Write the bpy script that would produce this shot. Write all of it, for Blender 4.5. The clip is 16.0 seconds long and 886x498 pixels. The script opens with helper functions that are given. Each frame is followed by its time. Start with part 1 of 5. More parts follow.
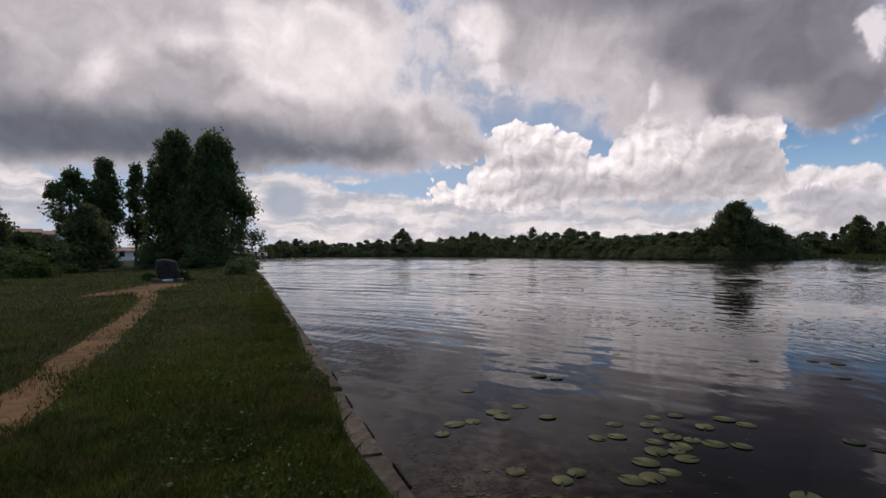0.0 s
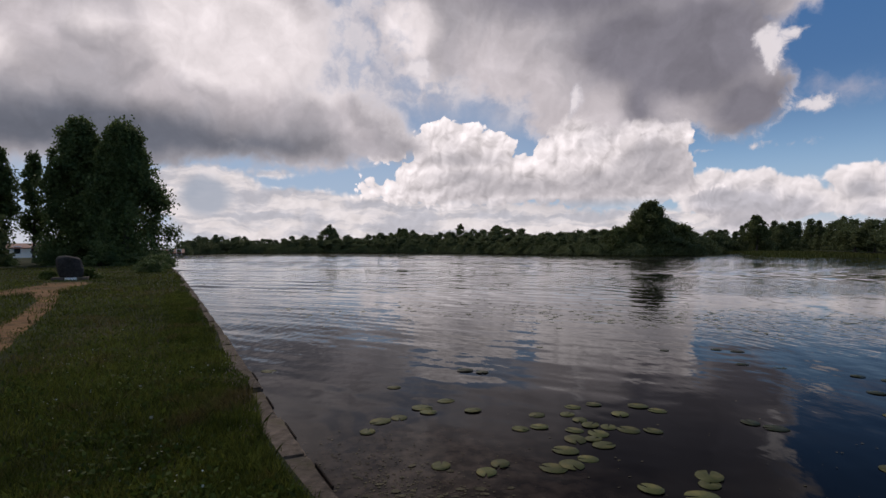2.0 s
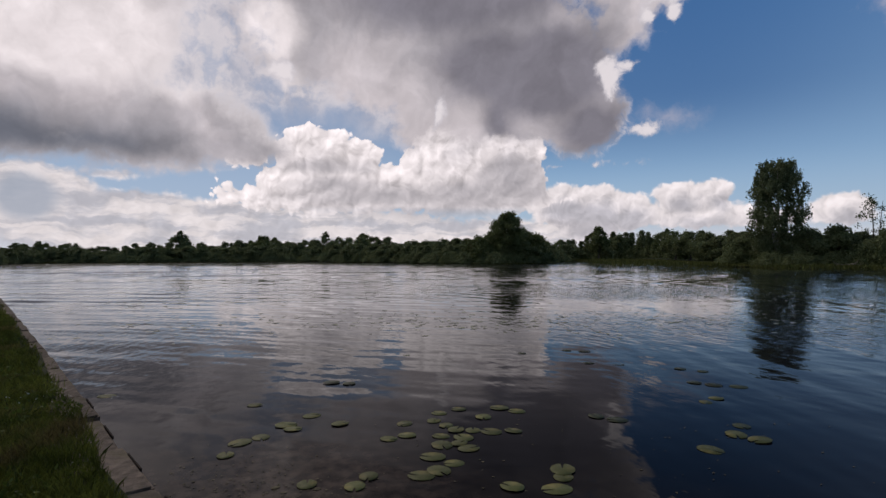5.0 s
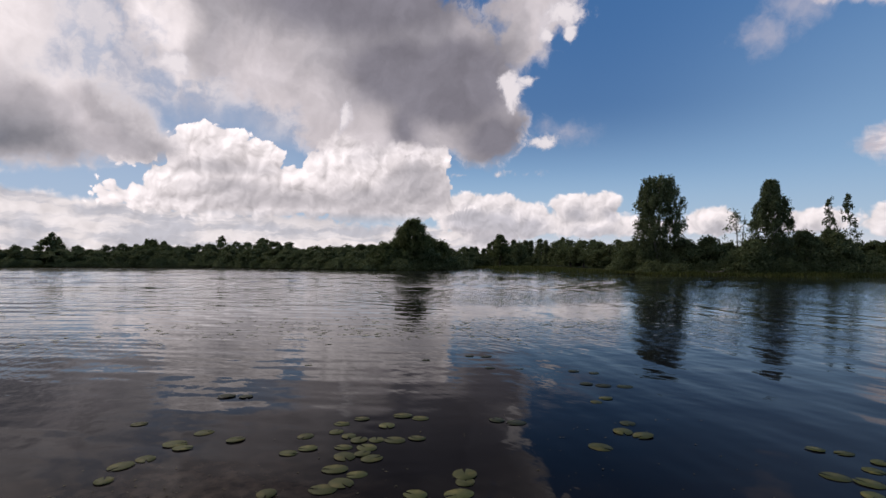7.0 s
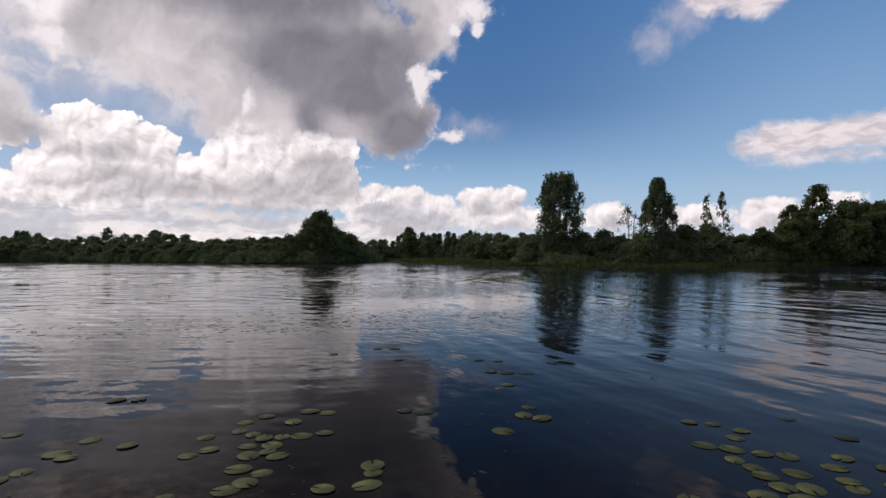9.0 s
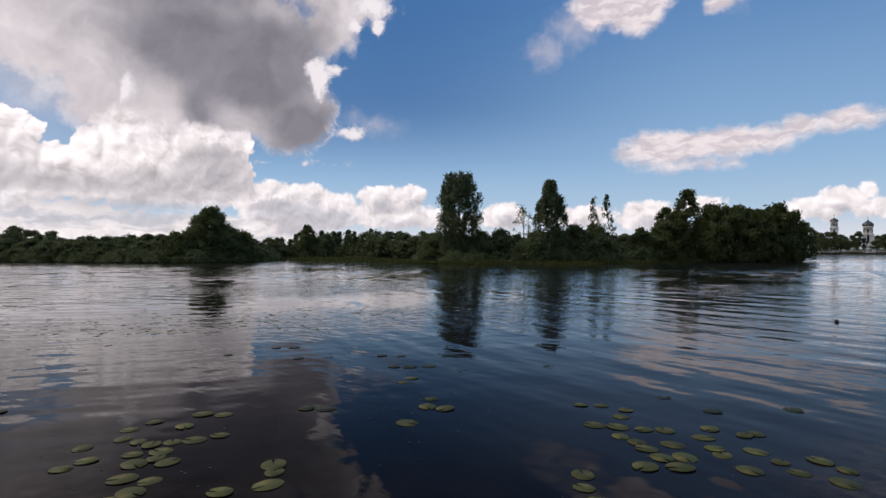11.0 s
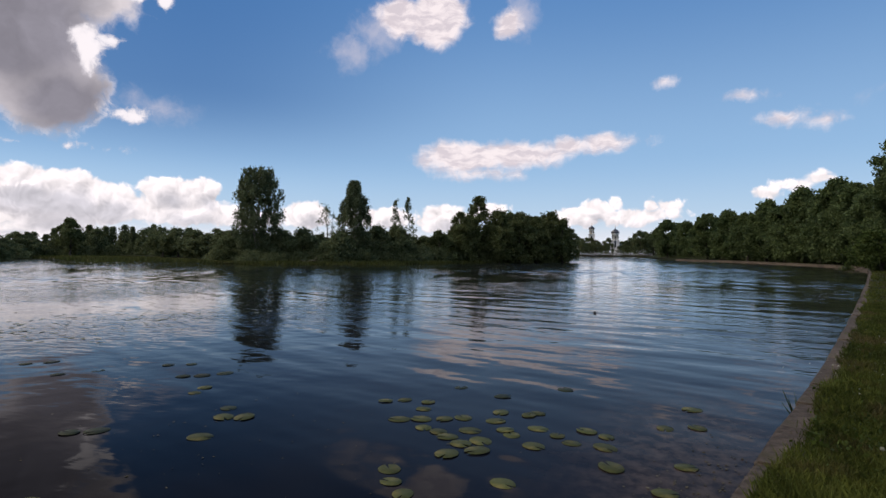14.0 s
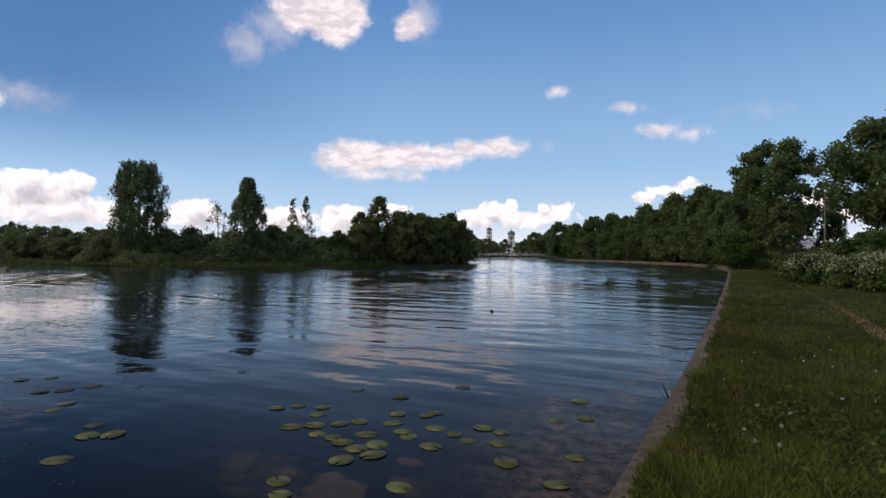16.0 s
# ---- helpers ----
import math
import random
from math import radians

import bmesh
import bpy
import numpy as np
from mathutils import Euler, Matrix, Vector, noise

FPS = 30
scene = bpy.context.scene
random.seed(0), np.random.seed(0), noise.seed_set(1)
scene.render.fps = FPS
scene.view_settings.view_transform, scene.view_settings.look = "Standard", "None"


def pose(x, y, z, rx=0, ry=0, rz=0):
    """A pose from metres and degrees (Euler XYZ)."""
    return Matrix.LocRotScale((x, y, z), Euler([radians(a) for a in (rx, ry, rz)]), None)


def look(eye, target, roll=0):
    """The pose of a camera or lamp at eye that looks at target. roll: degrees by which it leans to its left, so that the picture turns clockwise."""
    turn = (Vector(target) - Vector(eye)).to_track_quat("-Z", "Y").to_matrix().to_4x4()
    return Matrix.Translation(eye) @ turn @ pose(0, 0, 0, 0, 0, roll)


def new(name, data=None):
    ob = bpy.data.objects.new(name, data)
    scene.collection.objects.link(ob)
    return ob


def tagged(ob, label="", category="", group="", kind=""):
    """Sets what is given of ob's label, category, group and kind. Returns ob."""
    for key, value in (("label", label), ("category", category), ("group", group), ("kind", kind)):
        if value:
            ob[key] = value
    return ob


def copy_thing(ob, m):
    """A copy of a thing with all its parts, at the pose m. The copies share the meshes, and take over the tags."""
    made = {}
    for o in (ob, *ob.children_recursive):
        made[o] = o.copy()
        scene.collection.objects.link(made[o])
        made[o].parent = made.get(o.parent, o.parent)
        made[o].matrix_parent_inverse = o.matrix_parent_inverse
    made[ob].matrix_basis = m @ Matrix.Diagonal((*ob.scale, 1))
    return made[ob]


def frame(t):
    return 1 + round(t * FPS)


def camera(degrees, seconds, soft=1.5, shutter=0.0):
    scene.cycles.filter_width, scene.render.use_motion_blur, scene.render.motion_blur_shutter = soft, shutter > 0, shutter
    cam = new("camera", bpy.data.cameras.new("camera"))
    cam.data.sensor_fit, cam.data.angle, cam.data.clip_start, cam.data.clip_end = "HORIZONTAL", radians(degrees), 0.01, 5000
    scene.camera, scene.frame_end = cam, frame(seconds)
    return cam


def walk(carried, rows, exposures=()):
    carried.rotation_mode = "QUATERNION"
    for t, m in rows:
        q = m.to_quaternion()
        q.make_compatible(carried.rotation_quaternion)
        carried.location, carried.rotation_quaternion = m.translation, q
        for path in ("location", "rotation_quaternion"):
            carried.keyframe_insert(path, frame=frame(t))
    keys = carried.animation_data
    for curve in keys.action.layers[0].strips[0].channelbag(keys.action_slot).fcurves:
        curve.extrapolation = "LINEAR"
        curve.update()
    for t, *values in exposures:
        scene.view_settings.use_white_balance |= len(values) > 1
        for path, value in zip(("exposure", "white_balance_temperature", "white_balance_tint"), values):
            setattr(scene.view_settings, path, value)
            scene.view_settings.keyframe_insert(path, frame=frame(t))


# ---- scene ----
cam = camera(78.0, 16.0, soft=1.5)
PATH = [
    (0.0, pose(0.000, -0.000, 2.100, 90.26, 0.31, 0.00)),
    (0.5, pose(0.002, 0.008, 2.098, 90.19, 0.29, -1.71)),
    (1.0, pose(0.009, 0.025, 2.089, 90.09, 0.27, -3.58)),
    (1.5, pose(0.018, 0.040, 2.087, 89.98, 0.21, -5.50)),
    (2.0, pose(0.031, 0.033, 2.085, 89.87, 0.29, -7.48)),
    (2.5, pose(0.044, 0.032, 2.087, 89.76, 0.43, -9.55)),
    (3.0, pose(0.046, 0.036, 2.083, 89.72, 0.51, -11.75)),
    (3.5, pose(0.044, 0.041, 2.085, 89.85, 0.50, -14.03)),
    (4.0, pose(0.029, 0.040, 2.089, 90.11, 0.42, -16.43)),
    (6.5, pose(0.004, 0.046, 2.123, 91.25, 0.09, -28.94)),
    (7.0, pose(0.003, 0.035, 2.126, 91.30, -0.05, -31.35)),
    (7.5, pose(-0.002, 0.017, 2.133, 91.18, -0.11, -33.73)),
    (8.0, pose(-0.010, -0.003, 2.138, 90.92, -0.04, -36.16)),
    (8.5, pose(-0.018, -0.028, 2.136, 90.68, 0.13, -38.50)),
    (9.0, pose(-0.030, -0.039, 2.137, 90.51, 0.18, -40.84)),
    (11.5, pose(-0.095, -0.009, 2.060, 90.35, 0.21, -54.26)),
    (12.0, pose(-0.125, -0.004, 2.066, 90.35, 0.14, -57.51)),
    (12.5, pose(-0.156, -0.004, 2.068, 90.37, -0.02, -60.90)),
    (13.0, pose(-0.137, 0.010, 2.066, 90.45, -0.04, -64.48)),
    (13.5, pose(-0.097, 0.030, 2.055, 90.47, -0.20, -67.97)),
    (14.0, pose(-0.053, 0.063, 2.040, 90.40, -0.33, -71.62)),
    (14.5, pose(-0.003, 0.071, 2.024, 90.32, -0.47, -74.93)),
    (15.0, pose(0.044, 0.065, 2.017, 90.31, -0.39, -77.83)),
    (15.5, pose(0.073, 0.062, 2.016, 90.34, -0.39, -80.17)),
    (16.0, pose(0.083, 0.053, 2.016, 90.52, -0.25, -81.98)),
]
# the clip's camera opens up as it turns away from the bright clouds, and leans a little to magenta
walk(cam, PATH, [(0.0, -0.16, 6500, 16), (4.0, -0.24, 6500, 16), (8.0, -0.05, 6500, 16), (12.0, 0.07, 6500, 15), (16.0, 0.28, 6500, 16)])

# ---------------------------------------------------------------- light
SUN_AZ, SUN_EL = -14.0, 47.0
world = bpy.data.worlds.new("cloudy_sky")
scene.world = world
world.use_nodes = True
wt = world.node_tree
wt.nodes.clear()


class Graph:
    """Small helper that adds nodes to a tree and links them."""

    def __init__(self, tree):
        self.tree = tree

    def add(self, kind, ins=(), **props):
        n = self.tree.nodes.new(kind)
        for k, v in props.items():
            setattr(n, k, v)
        items = ins.items() if isinstance(ins, dict) else enumerate(ins)
        for k, v in items:
            if isinstance(v, bpy.types.NodeSocket):
                self.tree.links.new(v, n.inputs[k])
            elif v is not None:
                n.inputs[k].default_value = v
        return n

    def math(self, op, *ins, clamp=False):
        return self.add("ShaderNodeMath", ins, operation=op, use_clamp=clamp).outputs[0]

    def vec(self, op, *ins):
        n = self.add("ShaderNodeVectorMath", ins, operation=op)
        return n.outputs[1] if op in ("LENGTH", "DISTANCE", "DOT_PRODUCT") else n.outputs[0]

    def noise(self, vector, scale, detail=4.0, rough=0.55, dims="2D", colour=False):
        n = self.add("ShaderNodeTexNoise", {"Vector": vector, "Scale": scale, "Detail": detail, "Roughness": rough}, noise_dimensions=dims)
        return n.outputs[1] if colour else n.outputs[0]

    def ramp(self, value, lo, hi, a=0.0, b=1.0, kind="SMOOTHSTEP"):
        return self.add("ShaderNodeMapRange", {0: value, 1: lo, 2: hi, 3: a, 4: b}, interpolation_type=kind).outputs[0]

    def mix(self, fac, a, b, blend="MIX"):
        n = self.add("ShaderNodeMix", {0: fac, 6: a, 7: b}, data_type="RGBA", blend_type=blend)
        return n.outputs[2]


def rgb(r, g, b):
    return (r, g, b, 1.0)


g = Graph(wt)
ray_dir = g.add("ShaderNodeTexCoord").outputs["Generated"]
sep = g.add("ShaderNodeSeparateXYZ", [ray_dir]).outputs
azim = g.math("MULTIPLY", g.math("ARCTAN2", sep[0], sep[1]), 57.2958)
elev = g.math("MULTIPLY", g.math("ARCSINE", sep[2]), 57.2958)
spot = g.add("ShaderNodeCombineXYZ", [azim, elev, 0.0]).outputs[0]
swirl = g.vec("SUBTRACT", g.noise(spot, 0.17, 4.0, 0.55, colour=True), (0.5, 0.5, 0.5))
curl = g.vec("SUBTRACT", g.noise(g.vec("ADD", spot, (40.0, 7.0, 0.0)), 0.55, 3.0, 0.5, colour=True), (0.5, 0.5, 0.5))


def warped(big, small):
    return g.vec("MULTIPLY_ADD", curl, (small, small, 0.0), g.vec("MULTIPLY_ADD", swirl, (big, big * 0.7, 0.0), spot))


# distances below are in degrees of sky; clouds: azimuth, elevation, half width, half height
SLAB_LEFT = [(-35.2, 12.6, 11.9, 5.0), (-20.6, 13.7, 15.4, 5.2), (-7.2, 12.0, 7.0, 3.5), (-0.5, 11.6, 3.7, 2.3), (-2.2, 14.0, 2.7, 2.0), (3.1, 10.7, 1.5, 0.9), (-14.1, 20.7, 10.5, 6.5), (-33.2, 20.8, 17.5, 6.5), (-22, 42, 48, 17), (-75, 28, 34, 19)]
SLAB_RIGHT = [(18.6, 22.4, 17.5, 4.9), (30.6, 18.1, 8.2, 6.2), (35.6, 14.1, 3.7, 3.8), (25.3, 16.3, 7.4, 4.0), (15.4, 18.1, 5.7, 3.1), (9.4, 19.2, 5.7, 1.9), (5.6, 17.9, 2.2, 1.4), (18.1, 15.2, 2.1, 3.2), (40.7, 24.6, 4.1, 2.2), (39.2, 21.6, 2.7, 2.1), (22, 36, 21, 12)]
RAGS = [(21.0, 14.6, 0.8, 2.2), (5.0, 17.9, 1.9, 1.3), (42.3, 22.2, 1.2, 0.9), (40.1, 18.2, 1.4, 0.6), (38.6, 17.1, 1.5, 1.9), (41.1, 12.3, 2.1, 1.0), (43.3, 20.7, 0.8, 0.4), (44.2, 24.2, 2.6, 1.1), (44.8, 22.3, 1.0, 1.0), (34.1, 9.2, 3.3, 0.25)]
PUFFS = [(8.3, 10.4, 4.1, 2.6), (12.7, 9.8, 2.5, 2.1), (9.5, 8.0, 6.2, 2.2), (5.2, 8.1, 2.2, 1.1), (15.5, 7.2, 4.7, 2.1), (23.1, 11.8, 4.6, 3.4), (20.0, 12.6, 1.5, 1.5), (24.5, 13.6, 4.2, 3.4), (23.1, 8.3, 6.4, 2.9), (28.0, 10.0, 3.8, 4.4), (10.0, 6.2, 9.5, 1.8), (24.0, 6.0, 8.0, 2.0), (30.3, 7.7, 1.6, 2.8), (19.8, 9.7, 2.5, 1.6), (1.2, 10.6, 2.5, 1.5)]
BASES = [(16.0, 5.9, 7.8, 0.8), (25.4, 6.2, 6.3, 1.2), (20.9, 4.5, 5.2, 0.6), (28.8, 7.4, 3.5, 2.3), (9.5, 9.0, 2.8, 0.5), (11.0, 7.0, 3.4, 0.7)]
BANK_RIGHT = [(33.8, 5.0, 3.5, 2.2), (36.5, 4.2, 4.1, 2.8), (40.1, 4.2, 2.7, 1.9), (45.0, 5.5, 2.4, 1.4), (47.9, 5.6, 1.6, 1.4), (45.9, 3.9, 4.9, 1.3), (51.5, 3.2, 3.3, 0.9), (57.6, 3.7, 2.5, 1.5), (64.9, 3.4, 3.5, 1.1), (71.8, 3.5, 3.1, 1.4)]
BANK_FAR = [(76.5, 4.3, 2.2, 0.9), (85.6, 3.7, 2.3, 1.0), (87.2, 4.4, 1.7, 1.1), (88.8, 4.9, 0.8, 0.6), (90.9, 3.6, 4.0, 0.8), (92.5, 4.6, 0.6, 0.6), (94.1, 4.5, 1.1, 0.6), (102.2, 5.5, 1.0, 0.6), (104.2, 6.2, 1.4, 0.5), (106.3, 6.8, 0.8, 0.5), (116.1, 4.4, 1.2, 1.2), (118.5, 3.5, 1.1, 0.7)]
BANK_LEFT = [(-16.3, 5.4, 6.0, 2.6), (-8.4, 3.0, 10.9, 3.0), (-9.6, 7.4, 2.2, 0.4), (1.0, 3.0, 10.0, 2.5), (-37.9, 4.9, 3.0, 2.6), (-4.9, 8.4, 2.4, 0.2), (12.6, 2.6, 12.2, 2.1), (28.1, 2.2, 11.9, 1.6)]
WISPS = [(71.0, 23.2, 3.3, 2.5), (67.0, 23.3, 2.3, 1.6), (78.3, 22.8, 1.3, 1.2), (73.7, 9.9, 4.6, 1.5), (79.3, 10.2, 4.6, 1.3), (85.2, 10.8, 3.5, 0.7), (88.5, 11.1, 2.6, 0.6), (75.6, 8.3, 2.7, 0.5), (93.5, 16.3, 0.5, 0.25), (100.8, 14.2, 0.45, 0.12), (103.7, 12.1, 1.2, 0.35), (106.3, 11.5, 0.75, 0.35), (140, 30, 22, 6), (-150, 35, 30, 9)]
FAINT = [(62.1, 19.7, 2.5, 1.6), (64.4, 21.7, 2.3, 2.0), (112.3, 12.8, 1.0, 0.3), (79.6, 23.5, 1.8, 2.3), (43.6, 13.2, 3.4, 1.0)]
VEIL = [(-1.0, 20.0, 8.0, 6.5), (6.0, 16.5, 7.0, 2.2), (16.0, 14.5, 3.5, 1.8)]
DARK = [(-36.8, 10.1, 6.9, 2.1), (-25.1, 10.5, 12.6, 2.1), (-13.5, 10.1, 7.0, 1.0), (32.3, 18.2, 6.5, 4.3), (36.5, 12.9, 3.0, 2.3), (26.0, 19.2, 4.5, 3.2), (27.7, 14.2, 1.5, 2.8), (23.6, 25.5, 11.0, 3.0), (-60, 24, 20, 10)]
GLOW = [(-31.6, 16.1, 1.1, 0.8), (-24.6, 19.5, 1.4, 0.6), (-19.2, 22.4, 2.1, 1.4), (-12.9, 19.8, 8.4, 4.6), (-4.9, 17.0, 2.4, 2.2), (4.3, 17.5, 2.2, 1.5), (4.0, 21.7, 2.7, 2.6), (-13, 42, 16, 12)]
SUNWARD = (-0.45, 0.9, 0.0)


def field(p, blobs, soft=0.6):
    """Signed distance in degrees to a union of ellipses, negative inside."""
    f = None
    for a, e, ra, re in blobs:
        small = min(ra, re)
        d = g.vec("LENGTH", g.vec("MULTIPLY_ADD", p, (1 / ra, 1 / re, 0.0), (-a / ra, -e / re, 0.0)))
        d = g.math("MULTIPLY_ADD", d, small, -small)
        f = d if f is None else g.math("SMOOTH_MIN", f, d, soft)
    return f


def heads(p, scale, detail=2.0):
    """Cauliflower relief: high on the crown of each round head, low in the creases."""
    n = g.add("ShaderNodeTexVoronoi", {"Vector": p, "Scale": scale, "Detail": detail, "Roughness": 0.45, "Lacunarity": 2.3, "Randomness": 1.0}, voronoi_dimensions="2D", feature="F1", normalize=True)
    return g.math("SUBTRACT", 0.42, n.outputs[0])


def shifted(v, by):
    return g.vec("ADD", v, by)


soft_swirl = g.vec("SUBTRACT", g.noise(spot, 0.30, 2.0, 0.5, colour=True), (0.5, 0.5, 0.5))
soft_curl = g.vec("SUBTRACT", g.noise(spot, 1.1, 1.0, 0.5, colour=True), (0.5, 0.5, 0.5))
lobes = g.vec("MULTIPLY_ADD", soft_curl, (0.5, 0.5, 0.0), g.vec("MULTIPLY_ADD", soft_swirl, (1.8, 1.5, 0.0), spot))
relief = heads(lobes, 0.42)
relief_sun = heads(shifted(lobes, SUNWARD), 0.42)
small_relief = heads(lobes, 0.95, 1.5)
small_sun = heads(shifted(lobes, (-0.25, 0.5, 0.0)), 0.95, 1.5)
mist = g.noise(g.vec("MULTIPLY_ADD", swirl, (5.0, 5.0, 0.0), spot), 0.11, 4.0, 0.5)
veil = g.noise(g.vec("MULTIPLY_ADD", swirl, (6.0, 4.0, 0.0), spot), 0.26, 5.0, 0.55)
torn = g.noise(g.vec("MULTIPLY_ADD", curl, (1.2, 1.2, 0.0), spot), 0.40, 6.0, 0.62)
streak = g.noise(g.vec("MULTIPLY", warped(2.0, 1.0), (0.14, 0.8, 0.0)), 1.0, 4.0, 0.55)

# clear sky: deep above, paler towards the horizon and towards the sun
sky = g.add("ShaderNodeTexSky", sky_type="NISHITA", sun_disc=False, sun_elevation=radians(SUN_EL), sun_rotation=radians(SUN_AZ), altitude=100.0, air_density=1.0, dust_density=0.3, ozone_density=1.6).outputs[0]
blue = g.vec("MULTIPLY", sky, (0.095, 0.115, 0.125))
deep = g.mix(g.ramp(elev, 4.0, 28.0), rgb(0.28, 0.465, 0.665), rgb(0.083, 0.215, 0.45))
blue = g.mix(0.9, blue, deep)
blue = g.mix(g.math("MULTIPLY", g.ramp(azim, 80.0, 45.0, 0.0, 0.7), g.ramp(elev, 6.0, 16.0)), blue, rgb(0.040, 0.134, 0.330))
blue = g.mix(g.ramp(elev, 10.0, -1.0, 0.0, 0.75), blue, rgb(0.55, 0.66, 0.73))
blue = g.mix(g.ramp(azim, 30.0, 10.0, 0.0, 0.55), blue, rgb(0.44, 0.54, 0.68))

# thick grey sheets: bright where the sun shines through their thin parts, dark below
d_left = g.math("SUBTRACT", g.math("MULTIPLY_ADD", relief, 1.1, g.math("MULTIPLY_ADD", torn, 1.8, -0.1)), field(warped(2.2, 0.5), SLAB_LEFT, 1.2))
d_right = g.math("SUBTRACT", g.math("MULTIPLY_ADD", relief, 1.0, g.math("MULTIPLY_ADD", torn, 2.8, -0.7)), field(warped(2.2, 0.8), SLAB_RIGHT, 0.9))
d_rags = g.math("SUBTRACT", g.math("MULTIPLY_ADD", relief, 0.9, g.math("MULTIPLY_ADD", torn, 2.4, -1.3)), field(warped(1.2, 0.8), RAGS, 0.3))
f_dark = field(warped(3.0, 0.6), DARK, 1.5)
f_glow = field(warped(2.2, 0.9), GLOW, 0.5)
grey = g.mix(g.ramp(azim, -6.0, 12.0), rgb(0.150, 0.165, 0.198), rgb(0.232, 0.226, 0.258))
sheet = g.mix(g.ramp(mist, 0.3, 0.7), rgb(0.44, 0.425, 0.445), rgb(0.66, 0.62, 0.63))
sheet = g.mix(g.ramp(f_dark, 2.2, -1.2), sheet, grey)
sheet = g.mix(g.ramp(f_glow, 1.4, -1.0, 0.0, 0.95), sheet, rgb(0.92, 0.865, 0.855))
sheet = g.mix(1.0, sheet, g.math("MULTIPLY_ADD", veil, 0.62, 0.69), "MULTIPLY")
lobe_light = g.math("MULTIPLY_ADD", g.math("SUBTRACT", relief, relief_sun), 0.5, g.math("MULTIPLY", g.math("SUBTRACT", small_relief, small_sun), 0.28))
sheet = g.mix(1.0, sheet, g.math("MULTIPLY_ADD", lobe_light, 0.18, 1.0), "MULTIPLY")
left = g.mix(g.math("MULTIPLY", g.ramp(d_left, 2.4, 0.2), g.ramp(elev, 9.5, 12.0, 0.15, 0.85)), sheet, rgb(0.86, 0.82, 0.82))
rim = g.math("MULTIPLY", g.ramp(d_right, 1.1, 0.1), g.ramp(torn, 0.44, 0.58))
right = g.mix(g.math("MULTIPLY", rim, 0.8), sheet, rgb(0.84, 0.80, 0.81))
rags = g.mix(g.ramp(d_rags, 0.1, 0.9, 0.1, 0.9), rgb(0.60, 0.59, 0.63), rgb(0.90, 0.86, 0.86))


def heaped_cloud(blobs, warp, amount, fine, deep_shade, soft):
    """Cover and light of heaped clouds: a point is dark where much cloud lies between it and the sun."""
    here = g.math("SUBTRACT", g.math("MULTIPLY_ADD", relief, amount, g.math("MULTIPLY", small_relief, fine)), field(warped(warp, 0.5), blobs, soft))
    toward = g.math("SUBTRACT", g.math("MULTIPLY_ADD", relief_sun, amount, g.math("MULTIPLY", small_sun, fine)), field(shifted(warped(warp, 0.5), SUNWARD), blobs, soft))
    shade = g.ramp(toward, 0.05, deep_shade, 0.0, 1.0)
    return here, shade


def lit_cloud(here, shade, dark, bright=(0.93, 0.885, 0.875), contrast=1.0):
    col = g.mix(shade, rgb(*bright), rgb(*dark))
    return g.mix(1.0, col, g.math("MULTIPLY_ADD", lobe_light, contrast, 1.0), "MULTIPLY")


d_puff, s_puff = heaped_cloud(PUFFS, 1.2, 1.9, 1.0, 5.2, 0.35)
f_base = field(warped(1.8, 0.6), BASES, 0.4)
s_puff = g.math("MULTIPLY", s_puff, g.ramp(veil, 0.35, 0.6, 0.6, 1.0))
puff = lit_cloud(d_puff, s_puff, (0.54, 0.52, 0.535), bright=(0.97, 0.915, 0.90), contrast=1.7)
puff = g.mix(g.ramp(f_base, 1.0, -0.5, 0.0, 0.6), puff, rgb(0.34, 0.335, 0.36))
d_bank, s_bank = heaped_cloud(BANK_RIGHT + BANK_FAR, 0.9, 0.9, 0.9, 1.7, 0.35)
bank = lit_cloud(d_bank, s_bank, (0.56, 0.545, 0.57), (0.92, 0.865, 0.845), 1.3)
bank = g.mix(g.ramp(elev, 3.8, 1.0, 0.0, 0.45), bank, rgb(0.56, 0.56, 0.60))
d_low = g.math("SUBTRACT", g.math("MULTIPLY", small_relief, 0.9), field(warped(1.2, 0.6), BANK_LEFT, 0.5))
low = g.mix(g.ramp(streak, 0.34, 0.62), rgb(0.56, 0.565, 0.60), rgb(0.88, 0.835, 0.815))
low = g.mix(1.0, low, g.math("MULTIPLY_ADD", lobe_light, 0.6, 1.0), "MULTIPLY")
low = g.mix(g.ramp(field(warped(1.0, 0.5), [(-16.0, 5.1, 2.0, 1.8), (-34.0, 3.5, 5.0, 0.6)], 0.3), 0.8, -0.6, 0.0, 0.85), low, rgb(0.40, 0.455, 0.53))
low = g.mix(g.ramp(f_base, 0.9, -0.5, 0.0, 0.5), low, rgb(0.40, 0.40, 0.43))
d_wisp = g.math("SUBTRACT", g.math("MULTIPLY_ADD", torn, 1.7, -0.55), field(warped(1.5, 0.5), WISPS, 0.3))
d_faint = g.math("SUBTRACT", g.math("MULTIPLY_ADD", torn, 3.0, -1.3), field(warped(2.0, 0.8), FAINT, 0.4))
wisp = g.mix(g.ramp(g.noise(g.vec("MULTIPLY", warped(1.5, 1.0), (0.4, 1.3, 0.0)), 1.0, 4.0, 0.55), 0.35, 0.65), rgb(0.62, 0.565, 0.585), rgb(0.86, 0.785, 0.77))

